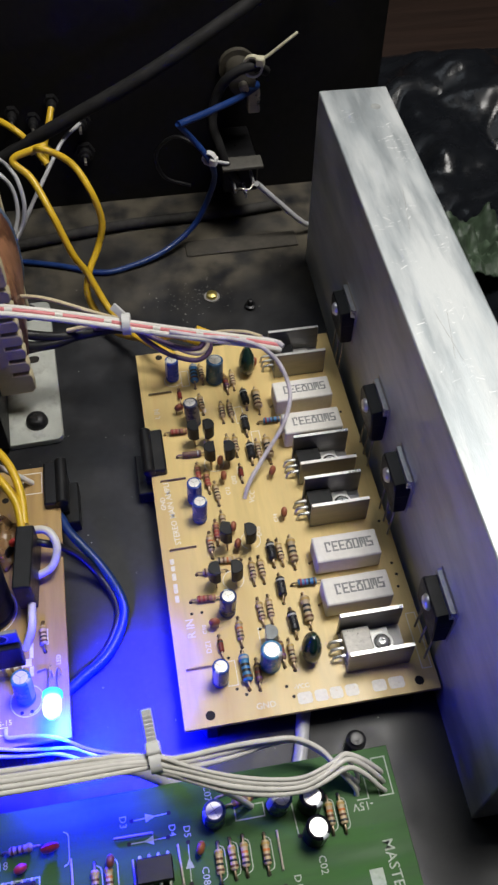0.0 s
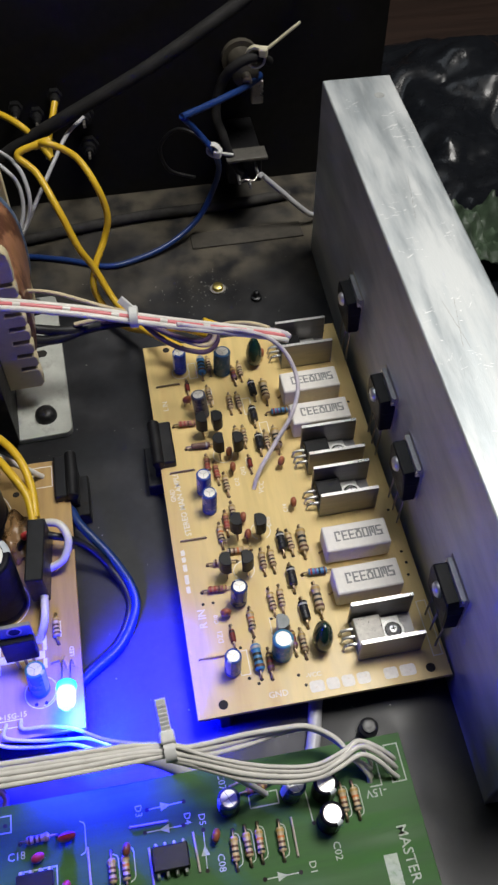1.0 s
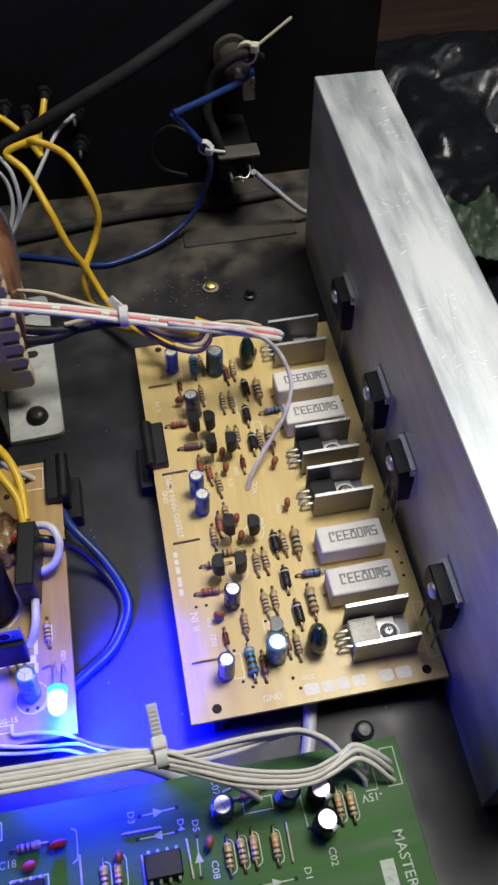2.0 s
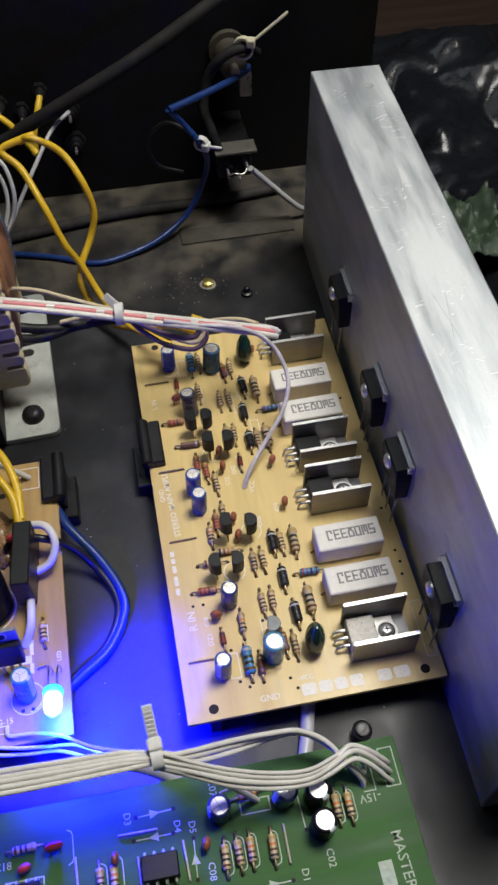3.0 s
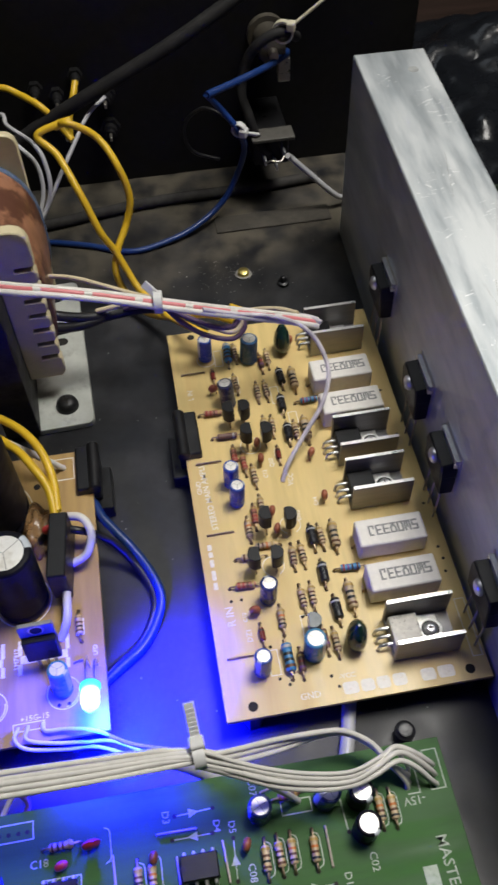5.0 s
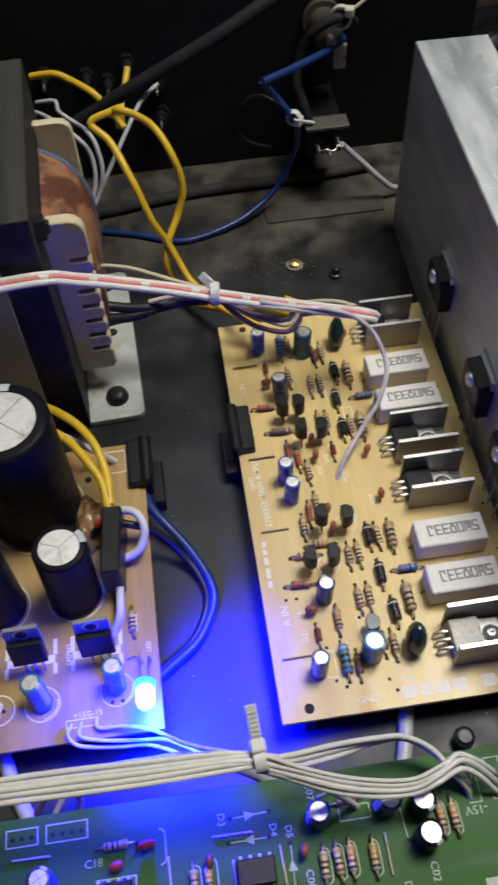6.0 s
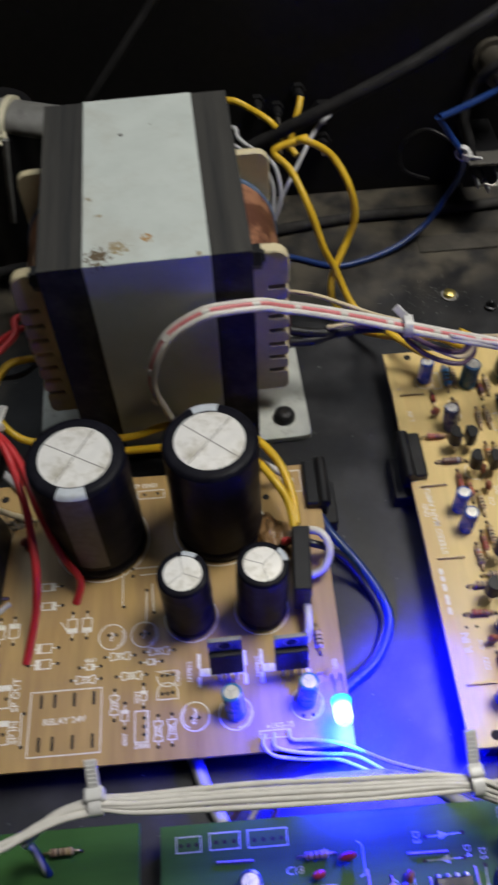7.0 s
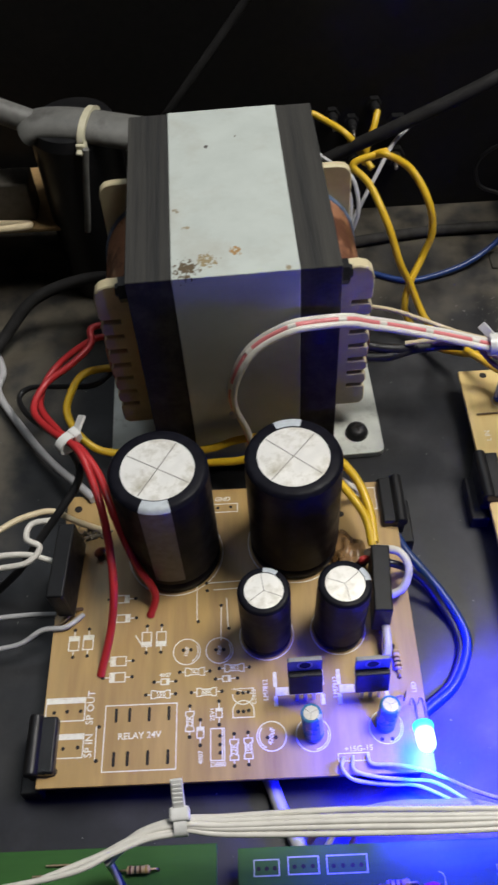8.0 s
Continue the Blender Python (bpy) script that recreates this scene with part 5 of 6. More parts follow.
def cable_tie(x, y, z, turn, tail, material, label, w=2.6, rx=3.0, rz=3.0, head=(2.2, 1.6, 2.4), tail_dir=(0, 0.2, 1)):
    """A nylon strap round a bundle that runs along its own x, with a head block and a cut tail."""
    t = thing("cable_tie", label, "cable tie", (x, y, z), turn, "cable ties")
    prof = bmesh.new()
    n = 22
    rings = [[(o * (rx), o2 * (rz)) for o, o2 in ((math.cos(2 * math.pi * i / n), math.sin(2 * math.pi * i / n)) for i in range(n))] for _ in range(1)][0]
    loops = []
    for k, xx in ((1.0, -w / 2), (1.0, w / 2), (1.25, w / 2), (1.25, -w / 2)):
        loops.append([prof.verts.new((xx, a * k, b * k)) for a, b in rings])
    for a, b in zip(loops, loops[1:] + loops[:1]):
        for i in range(n):
            prof.faces.new((a[i], a[(i + 1) % n], b[(i + 1) % n], b[i]))
    part("strap", prof, material, t)
    td = Vector(tail_dir).normalized()
    hc = Vector((0, 0, 0)) + Vector((0, td.y * rx, td.z * rz)) * 1.2
    part("head", box([hc[i] - head[i] for i in range(3)], [hc[i] + head[i] for i in range(3)], 0.6), material, t)
    if tail:
        bm = box((-w * 0.48, -0.5, 0), (w * 0.48, 0.5, tail), 0.2, segs=1)
        for i in range(int((tail - 3) / 1.1)):
            box((-w * 0.36, -0.72, 3 + 1.1 * i), (w * 0.36, -0.4, 3.5 + 1.1 * i), 0, bm)
        q = Vector((0, 0, 1)).rotation_difference(td).to_matrix()
        for v in bm.verts:
            v.co = q @ v.co + hc
        part("tail", bm, material, t, "cut strap tail")
    return t


cable_tie(-1.5, 124.0, 60.6, -3, 6.0, NYLON, "translucent nylon cable tie round the ribbon cable", 2.8, 2.7, 2.8, (1.6, 1.3, 1.5), (-0.8, 0.6, 0.6))

# yellow supply wires that loop over the rear cable
YEL = "yellow mains wires"
wire("yellow_wire", "yellow insulated wire rising to the rear terminal", W_YELLOW, 1.45, (-62, 262, 62), (-52, 258.5, 64), (-45.6, 255.8, 62), (-37, 248.5, 59.5), (-31, 246, 52), (-26.5, 240, 48), group=YEL)
wire("yellow_wire", "yellow insulated wire hooked over a thick black cable", W_YELLOW, 1.45, (-30.5, 222, 66.5), (-25.5, 217.0, 70.6), (-15.3, 215.6, 64), (-8.8, 207.3, 55), (-6.4, 203.9, 43), (-9.3, 201.3, 33), (-14.3, 194.8, 26),
     (-16.7, 190.6, 18), (-14.8, 188.3, 10), (-7.5, 177.5, 6), (2.0, 166, 12), (7.5, 153.5, 24), (16.8, 146.4, 30), (26.3, 140.6, 30.5), (29.7, 141.4, 33), (24, 143, 36), group=YEL)
wire("yellow_wire", "yellow insulated wire bent sharply beside the black cable", W_YELLOW, 1.45, (-24.5, 221.5, 69.0), (-29.5, 219.5, 69), (-37.9, 217.9, 66), (-31.5, 213.1, 60), (-25.1, 201.0, 50), (-20.0, 194.4, 36), (-15.2, 192.5, 26), (-8.9, 184.2, 14),
     (-3.0, 173, 14), (0.4, 152.2, 28), (8.9, 146.5, 25), (15, 142.5, 23.5), group=YEL)
wire("yellow_wire", "short yellow wire end on a rear terminal", W_YELLOW, 1.45, (-22.2, 264.1, 60), (-24.2, 258.5, 56), (-27.2, 254, 49), (-28, 252, 42), group=YEL)
wire("yellow_wire", "yellow wire passing behind the large capacitors", W_YELLOW, 1.45, (-131.0, 151.6, 30), (-143.4, 147.3, 32), (-148.1, 136.5, 32), (-147.8, 127.0, 32), (-142.2, 118.2, 30), (-134, 114.6, 26), (-117.3, 114.6, 24),
     (-98.3, 114.3, 25), (-86.0, 116.4, 27), (-69, 115.5, 29), (-56, 106, 31), (-48.0, 95.7, 30), (-44.3, 84.9, 27), (-43.6, 73.5, 24), group=YEL)
wire("yellow_wire", "yellow wire passing behind the large capacitors", W_YELLOW, 1.45, (-126, 112.5, 18), (-112, 112.5, 19), (-96.6, 111.6, 20.5), (-87.4, 110.5, 22.4), (-70, 109, 28), (-56.5, 97.5, 30), (-49.8, 87.7, 30), (-45.7, 80.5, 27), (-44.5, 72.5, 24), group=YEL)
wire("white_wire", "white wire into the supply board", W_WHITE, 1.1, (-66, 107, 28), (-56.5, 101, 26), (-48.4, 97.8, 21), (-42.9, 98.9, 11.9))

# bundle from the transformer to the amplifier board
for pts in (((-50, 151.8, 41), (-40.9, 151.2, 36), (-27.8, 149.4, 34), (-16.3, 151.5, 33), (-6, 149, 35)), ((-50, 154.4, 37), (-41.7, 149.5, 32), (-31.4, 147.6, 32), (-22, 150, 32.5)),
            ((-50, 148.6, 29), (-35.8, 149.4, 30), (-22.8, 150.4, 32), (-9.9, 150.0, 34), (-3, 147.5, 36))):
    wire("black_sleeve", "black shrink sleeve over transformer wires", W_SLEEVE, 1.9, *pts, group="black sleeves", category="cable sleeve")
wire("cream_wire", "cream wire from the transformer to the ribbon cable", W_CREAM, 0.8, (-46, 161, 46.5), (-35.9, 155.6, 50), (-27.8, 150.4, 52), (-20.2, 145.3, 52.5), (-9, 139, 52), (-1, 130, 57))
LOOPS = "looped wires over the amplifier board"
wire("purple_wire", "dark purple wire looped back over the amplifier board", W_PURPLE, 0.95, (-14, 150, 35.5), (-6, 147, 38), (0, 143.4, 40), (5.8, 140.9, 34), (13.3, 136.8, 30), (23.2, 133.4, 29), (28.4, 135.6, 32), (26.1, 137.7, 36.5), (15.9, 137.6, 40), (8, 136, 44), group=LOOPS)
wire("cream_wire", "cream wire looped back over the amplifier board", W_CREAM, 0.95, (-24, 150, 36), (-10, 146.4, 41), (0.1, 143.1, 42), (8.0, 141.0, 36), (17.6, 137.3, 31.6), (24.4, 134.6, 31.4), (27.5, 136.5, 34.5), (24.0, 137.2, 38.6), (14, 134, 44), group=LOOPS)
wire("purple_wire", "dark purple wire looped back over the amplifier board", W_PURPLE, 0.95, (-12, 149, 37), (-2, 144.5, 41), (6.9, 140.6, 37), (16, 137.8, 33), (23.5, 136, 32.8), (26, 137.6, 35.4), (22, 138.6, 39), (12, 136, 44), group=LOOPS)
wire("lilac_wire", "lilac wire joining the ribbon cable", W_LILAC, 0.95, (23.8, 136.5, 31), (30.4, 138.5, 34.5), (41.4, 131.6, 40), (49.9, 125.4, 43), (53.5, 122, 43), group=LOOPS)
wire("cream_wire", "cream wire joining the ribbon cable", W_CREAM, 0.9, (25, 138, 32), (30.8, 139.4, 36), (40, 132.5, 42), (46, 126.4, 44.6), group=LOOPS)

# blue wires
wire("blue_wire", "blue insulated wire from the rear jack", W_BLUE, 1.5, (69.5, 266.5, 61.5), (68.0, 262, 62.6), (59.5, 252.7, 64), (45, 241.5, 65.5), (30.1, 231.1, 67))
wire("blue_wire", "blue insulated wire bending down to the chassis floor", W_BLUE, 1.3, (29.8, 231.6, 67), (36.4, 234.4, 57), (42.3, 231.5, 49), (45.3, 236.6, 36), (41.8, 240.5, 20), (34.0, 237.3, 9), (19.1, 228.8, 3.6), (2.2, 223.0, 1.6), (-11.1, 221.5, 1.4),
     (-28.9, 229.1, 1.4), (-49.7, 236.0, 1.4))
wire("blue_wire", "blue wire curving beside the supply board", W_BLUE, 1.6, (-40, 90, 8), (-34.3, 85.5, 9.0), (-30.7, 77.4, 9.0), (-21.4, 64.9, 5.0), (-15.7, 53.1, 3.0), (-15.4, 44.5, 2.0), (-21.2, 33.3, 1.9), (-30.0, 26.3, 1.9), (-40, 19, 1.8))
wire("black_wire", "black wire curving beside the supply board", W_BLACK, 1.3, (-52, 68, 15), (-45.6, 69.6, 20.0), (-37.7, 66.9, 21.0), (-33.0, 68.1, 15.0), (-27.8, 66.4, 10.4), (-22.6, 61.6, 4.6), (-18.0, 53.4, 1.5), (-17.6, 44.5, 1.4), (-23.2, 33.4, 1.4), (-34, 25.4, 1.4))
wire("white_wire", "thick white wire looped round the rectifier", W_WHITE, 1.35, (-46, 73, 18), (-41.7, 72.1, 22), (-36, 69.5, 24.0), (-33.6, 64.4, 22), (-35.9, 59.6, 18), (-41.4, 58.0, 15.6))
wire("white_wire", "thick white wire down to the supply board", W_WHITE, 1.35, (-43.4, 52, 16), (-42.9, 46.1, 18), (-43.4, 38.5, 17), (-46.4, 34.6, 11.9))

# white bundle across the front, held by two ties
BUND = "white wires across the front"
ROWS_Y = (-13.4, -14.7, -16.0, -17.2, -18.4)
for i, y in enumerate(ROWS_Y):
    zz = 46.0 - 0.5 * abs(i - 1.6)
    sq = 0.55
    wire("white_wire", "white insulated wire in a flat bundle", W_WHITE, 0.76, (-122 - 3.5 * i, -22.5 - 0.8 * i, 41 + i), (-113.5, -16.6 - 0.45 * i, 44.8 + 0.2 * i), (-103, -15.0 + (y + 15.6) * sq, zz + 0.2), (-92, y * 0.75 - 3.9, zz), (-64, y, zz), (-37, y - 0.9, zz - 0.2),
         (-18, -16.6 + (y + 15.6) * 0.75, zz - 0.6), (-8.5, -17.4 + (y + 15.6) * 0.45, zz - 1.2), (-4, -17.8 + (y + 15.6) * 0.4, zz - 2.4), group=BUND, wobble=0.25, seed=i)
wire("white_wire", "white wire hanging off the bundle", W_WHITE, 0.76, (-103.2, -17.2, 46), (-111.5, -18.4, 46), (-119.6, -21.3, 46), (-128.9, -25.0, 46), (-146.8, -27.5, 44), (-165, -29, 40), group=BUND)
wire("white_wire", "white wire hanging off the bundle", W_WHITE, 0.76, (-103.2, -15.6, 45), (-110, -16.2, 45), (-117, -19.4, 43), (-122, -21.4, 36), (-123.6, -19.8, 24), (-122, -24, 12), group=BUND)
wire("blue_wire", "blue and white wire dropping to the green side board", W_BLUE, 1.1, (-116, -18.2, 43), (-121, -19.6, 38), (-124.2, -18.2, 30), (-123.8, -19.6, 20), (-121.5, -24, 12), group=BUND)
cable_tie(-103, -15.4, 46, 4, 9, NYLON, "pale nylon cable tie round the white bundle", 3.2, 2.2, 1.8, (2.5, 1.7, 1.7), (0, 0.6, 0.5))
cable_tie(-8.2, -17.4, 44.2, 4, 10.5, NYLON, "pale nylon cable tie round the white bundle", 3.0, 2.5, 2.2, (2.0, 1.7, 2.0), (0, 0.75, 0.55))
UP = "white wires to the green board"
wire("white_wire", "white wire arching to the green board", W_WHITE, 0.76, (-8.3, -17.5, 44), (0.6, -16.4, 40.5), (11.6, -13.8, 34), (23.0, -12.3, 29), (30.3, -12.5, 27), (37.1, -15.8, 24), (41.1, -20.7, 21), (45.5, -24.8, 15), (46.2, -26.3, 11.9), group=UP)
wire("white_wire", "white wire arching to the green board", W_WHITE, 0.76, (-8.3, -18.3, 43.5), (0.5, -17.4, 39.4), (11.5, -14.5, 32.4), (23.2, -11.9, 26.8), (30.5, -12.1, 24.7), (37.3, -15.5, 21.8), (41.6, -20.6, 18.8), (45.9, -24.0, 14), (47.0, -25.0, 11.9), group=UP)
wire("white_wire", "white wire arching to the green board", W_WHITE, 0.76, (-8.3, -18.6, 43), (0.3, -18.6, 38.6), (11.2, -15.9, 31.4), (22.9, -12.2, 25.0), (31, -11.9, 22.8), (38, -15.6, 19.6), (42.4, -20.2, 16.8), (46.4, -22.6, 13), (47.4, -23.0, 11.9), group=UP)
wire("white_wire", "white wire looping to the end connector", W_WHITE, 0.76, (-8.3, -18.2, 45), (0.1, -20.3, 41), (10.1, -22.6, 35), (20.6, -24.0, 30), (30.1, -24.2, 27), (38.2, -21.3, 24.6), (43.0, -18.3, 24.4), (47.9, -19.5, 22), (52.9, -21.3, 16), (54.7, -21.4, 11.9), group=UP)
wire("white_wire", "white wire looping to the end connector", W_WHITE, 0.76, (-8.4, -19.0, 44), (-0.1, -21.4, 40), (9.8, -24.0, 34.6), (20.3, -25.2, 29.4), (29.8, -25.3, 26.6), (36.9, -22.8, 25), (43.3, -20.0, 25), (48.1, -21.3, 22), (52.8, -23.6, 16), (54.6, -24.0, 11.9), group=UP)
wire("white_wire", "white wire looping to the end connector", W_WHITE, 0.76, (-8.4, -19.6, 43), (-0.3, -22.0, 38.8), (9.6, -24.9, 33.2), (20.2, -26.3, 28.2), (29.8, -26.2, 25.6), (36.4, -24.3, 24), (43.3, -21.8, 23.6), (48.1, -23.3, 20.6), (52.5, -26.0, 15), (54.4, -26.6, 11.9), group=UP)
wire("white_wire", "single white wire to the green board", W_WHITE, 0.9, (-8.0, -19.4, 43), (-2.0, -21.2, 40), (5.5, -22.8, 33), (11.3, -23.8, 23), (15.9, -24.3, 11.9), group=UP)
wire("white_wire", "single white wire from the supply board to the tie", W_WHITE, 0.58, (-52.6, 9.5, 11.9), (-51.4, 6.4, 13.8), (-44.7, 5.6, 14.4), (-36.3, 2.3, 18), (-26.2, -6.8, 30), (-15.7, -13.3, 40), (-7.3, -17.0, 45.6), (0.1, -19.6, 42), (10, -21.8, 36), (20.6, -23.2, 31), (30.1, -23.4, 28), (38.2, -20.6, 25.4), (43.2, -18.0, 22), (47, -21, 15), (47.6, -22.4, 11.9), group=UP)
LOWW = "white wires from the supply board output"
wire("white_wire", "white wire curling under the supply board edge", W_WHITE, 0.58, (-59.6, 9.1, 11.9), (-60.2, 5.3, 14), (-56.9, 2.3, 13), (-46.9, 1.8, 9), (-38.3, 1.9, 6), (-28, -2, 3), group=LOWW)
wire("white_wire", "white wire curling under the supply board edge", W_WHITE, 0.58, (-56.8, 9.3, 11.9), (-56.7, 4.6, 14.2), (-50.3, 2.9, 13), (-41.7, 2.9, 9), (-33.1, 2.6, 6), (-24, -2, 3), group=LOWW)
wire("pale_cable", "pale glossy cable arching over the floor", W_GREY, 1.9, (-56, -6.6, 12), (-47.5, -7.1, 19), (-36.2, -8.2, 23), (-26.9, -8.9, 24.5), (-15, -10.6, 18), (-7, -12.6, 9.0), (3, -17.5, 5.5), (16, -25, 4.5))
wire("grey_cable", "grey round cable under the boards", W_GREY, 2.2, (-90, 26, 2.2), (-81.7, 7.2, 2.2), (-79.2, -0.2, 2.2), (-76.2, -7.4, 2.2), (-70.4, -19.6, 2.2), (-66, -32, 2.2))
wire("grey_cable", "grey round cable under the boards", W_GREY, 2.2, (43, 18, 2.2), (37.5, 2.7, 2.2), (34.6, -7.5, 2.2), (32.5, -13.2, 2.2), (29.6, -20.4, 2.2), (26, -34, 2.2))
wire("purple_wire", "violet and white twisted wires by the green board", W_PURPLE, 0.9, (-71, -12, 5), (-67, -8.5, 9), (-62, -7.6, 12), (-58, -10.6, 8), (-60, -14.6, 5))
wire("white_wire", "thin white wire by the green board", W_LILAC, 0.8, (-66, -13, 5), (-62.6, -9.6, 9), (-59, -7.6, 12), (-54, -8.2, 16))

# wires at the far side of the supply board
wire("red_wire", "red wire tied at the transformer and soldered to the supply board", W_RED, 1.3, (-128, 163, 42), (-139.8, 160.9, 42), (-140.3, 154.1, 40), (-147.4, 146.4, 38), (-156.5, 139.1, 36), (-159.1, 127.1, 36), (-150.7, 114.3, 40), (-139.4, 101.6, 46), (-134.2, 91.2, 44),
     (-130.0, 79.1, 42), (-127.9, 68.1, 36), (-127.0, 57.3, 30), (-129.1, 48.8, 20), (-132.9, 37.4, 11.9), group="red wires")
wire("red_wire", "red wire tied at the transformer and soldered to the supply board", W_RED, 1.3, (-128, 160, 38), (-140.1, 158, 38.6), (-154.9, 149.2, 33), (-158.3, 132.8, 33), (-149.5, 117.1, 37), (-138.6, 103.1, 43.2), (-131.8, 92.6, 42), (-126.4, 78.2, 40), (-120.8, 67.6, 28),
     (-115.9, 62.1, 18), (-118.0, 57.1, 11.9), group="red wires")
wire("black_wire", "thin black wire from the transformer", W_BLACK, 1.1, (-130, 155, 30), (-140, 146, 27), (-156, 152, 20), (-169.0, 155.7, 16), (-173.0, 150.8, 15), (-165.3, 136.7, 20), (-150.4, 118.4, 30), (-140.5, 100.1, 36), (-145.5, 90.3, 30))
wire("black_sleeve", "black sleeved wire over the rectifier", W_SLEEVE, 1.4, (-139.2, 101.1, 38), (-141.5, 94.8, 34), (-147.5, 88.3, 29), (-156.4, 80.5, 21), (-163.1, 75.5, 14), (-174, 72, 4), category="cable sleeve")
wire("grey_cable", "grey cable along the chassis floor", W_GREY, 1.6, (-197.4, 200.3, 2.2), (-186.9, 178.3, 3), (-186.4, 164.7, 4), (-173.8, 144.2, 6), (-159.9, 125.1, 9), (-144.8, 108.5, 12.6), (-140, 103, 13.4))
wire("striped_wire", "white wire with red flecks at the rectifier", W_CREAM, 1.1, (-185, 68, 20), (-171.9, 79.8, 26), (-165.1, 86.1, 26), (-158.2, 90.2, 25), (-151.5, 93.1, 22), (-144.2, 91.1, 18), (-135.0, 90.3, 11.9))
LW = "white wires at the rectifier"
wire("white_wire", "thick white wire at the rectifier", W_WHITE, 1.05, (-190, 74, 16), (-173.1, 76.9, 20), (-159.8, 77.7, 20), (-150.1, 75.1, 19), group=LW)
wire("white_wire", "thick white wire looped at the rectifier", W_WHITE, 1.05, (-190, 68, 14), (-173.1, 73.1, 18), (-159.4, 74.4, 20), (-154.7, 79.1, 22), (-158.9, 81.4, 24), (-158.1, 87.0, 24), (-151.3, 88.4, 24), group=LW)
wire("grey_wire", "thin grey wire to the supply board", W_GREY, 0.9, (-190, 60, 2), (-174.7, 61.2, 6), (-160.7, 61.4, 8), (-149, 59.3, 11.9), group=LW)
wire("grey_wire", "thin grey wire to the supply board", W_GREY, 0.9, (-190, 46, 3), (-172.1, 48.8, 8), (-160.6, 50.2, 10), (-153.1, 53.5, 12.6), (-145.5, 54.0, 13), (-140.1, 58.7, 11.9), group=LW)
cable_tie(-143.5, 106.4, 43, -45, 7, NYLON, "white nylon cable tie round the red wires", 3.4, 3.4, 2.6, (2.2, 1.5, 2.0), (-0.3, 0.7, 0.3))

# ---- rear of the housing ----
wire("mains_cable", "thick dark grey cable crossing the rear panel", W_DGREY, 2.9, (-66, 251, 34), (-52, 249, 43), (-40, 248, 51), (-18, 244.5, 64), (20, 246, 82), (60, 256, 100), (98, 268, 118), category="cable")
wire("grey_cable", "grey cable rising over the transformer", W_DGREY, 1.9, (-122, 250, 58), (-107, 246, 79), (-78, 252, 113), (-55, 256, 142), (-40, 258, 165), category="cable")
wire("floor_cable", "dusty dark cable along the rear panel", W_DUSTY, 2.6, (-70, 244, 2.7), (-43.8, 246.1, 2.7), (-19.4, 249.9, 2.7), (8.3, 253.3, 2.7), (50.2, 254.1, 2.7), (83, 257.1, 2.7), category="cable")
wire("floor_cable", "grey cable from the rear terminal to the heat sink", W_GREY, 1.3, (64.5, 236.0, 31), (66.7, 237.4, 28), (74.6, 236.2, 20), (83.4, 235, 11), (90, 236, 5), (100, 240, 1.4), category="cable")
wire("thin_black_loop", "thin black wire loop at the rear panel", W_BLACK, 0.8, (43, 236, 49), (30, 246, 52), (21, 250, 42), (24, 252, 28), (36, 252, 22))
WHT = "white wires at the rear terminals"
wire("white_wire", "white wire from a rear terminal to the transformer", W_GREY, 0.85, (-10.7, 253.0, 58), (-18.5, 243, 57), (-26.0, 231.3, 51.4), (-33.9, 220.2, 44), (-40.5, 209.4, 38), (-46, 200, 34), group=WHT)
wire("white_wire", "white wire curving behind the transformer", W_GREY, 0.85, (-60, 246, 60), (-52.2, 242.0, 62), (-50.9, 237.6, 60), (-44.1, 232.0, 57), (-40, 218, 63), (-37.0, 212.5, 60), (-36.1, 207.2, 52), (-39.2, 204.8, 43), (-46, 200, 36), group=WHT)
wire("white_wire", "white wire curving behind the transformer", W_GREY, 0.85, (-66, 240, 62), (-55, 226, 66), (-43.7, 212.9, 64), (-39.6, 210.4, 58), (-39.2, 207.0, 50), (-41.6, 203.4, 43), (-46, 199, 36), group=WHT)


def rear_terminal(x, z, ring, words, r=3.6, l=11):
    t = thing("rear_terminal", words, "terminal", (x, 276, z), 0, "rear panel terminals")
    part("nut", lathe([(0, -0.1), (r * 1.25, -0.1), (r * 1.25, -3.0), (0, -3.0)], 6, "y"), BLACK_STEEL, t)
    part("barrel", lathe([(0, -2.9), (r * 0.8, -2.9), (r * 0.8, -l * 0.7), (r * 0.5, -l * 0.75), (r * 0.5, -l), (0, -l)], 14, "y"), ring, t)
    part("lug", box((-0.6, -l - 3.5, -1.0), (0.6, -l + 1.0, 1.0), 0.2, segs=1), SOLDER, t)


for x, z in ((-40.6, 52.8), (-22.4, 57.0), (-31.9, 49.0), (-58, 55)):
    rear_terminal(x, z, BLACK_STEEL, "dark screw terminal on the rear panel", 2.6, 10)
for x, z in ((-11.3, 46.5), (-30.7, 32.7), (-11.3, 30.2)):
    rear_terminal(x, z, PLASTIC_BLACK, "dark phono jack on the rear panel", 4.0, 8)

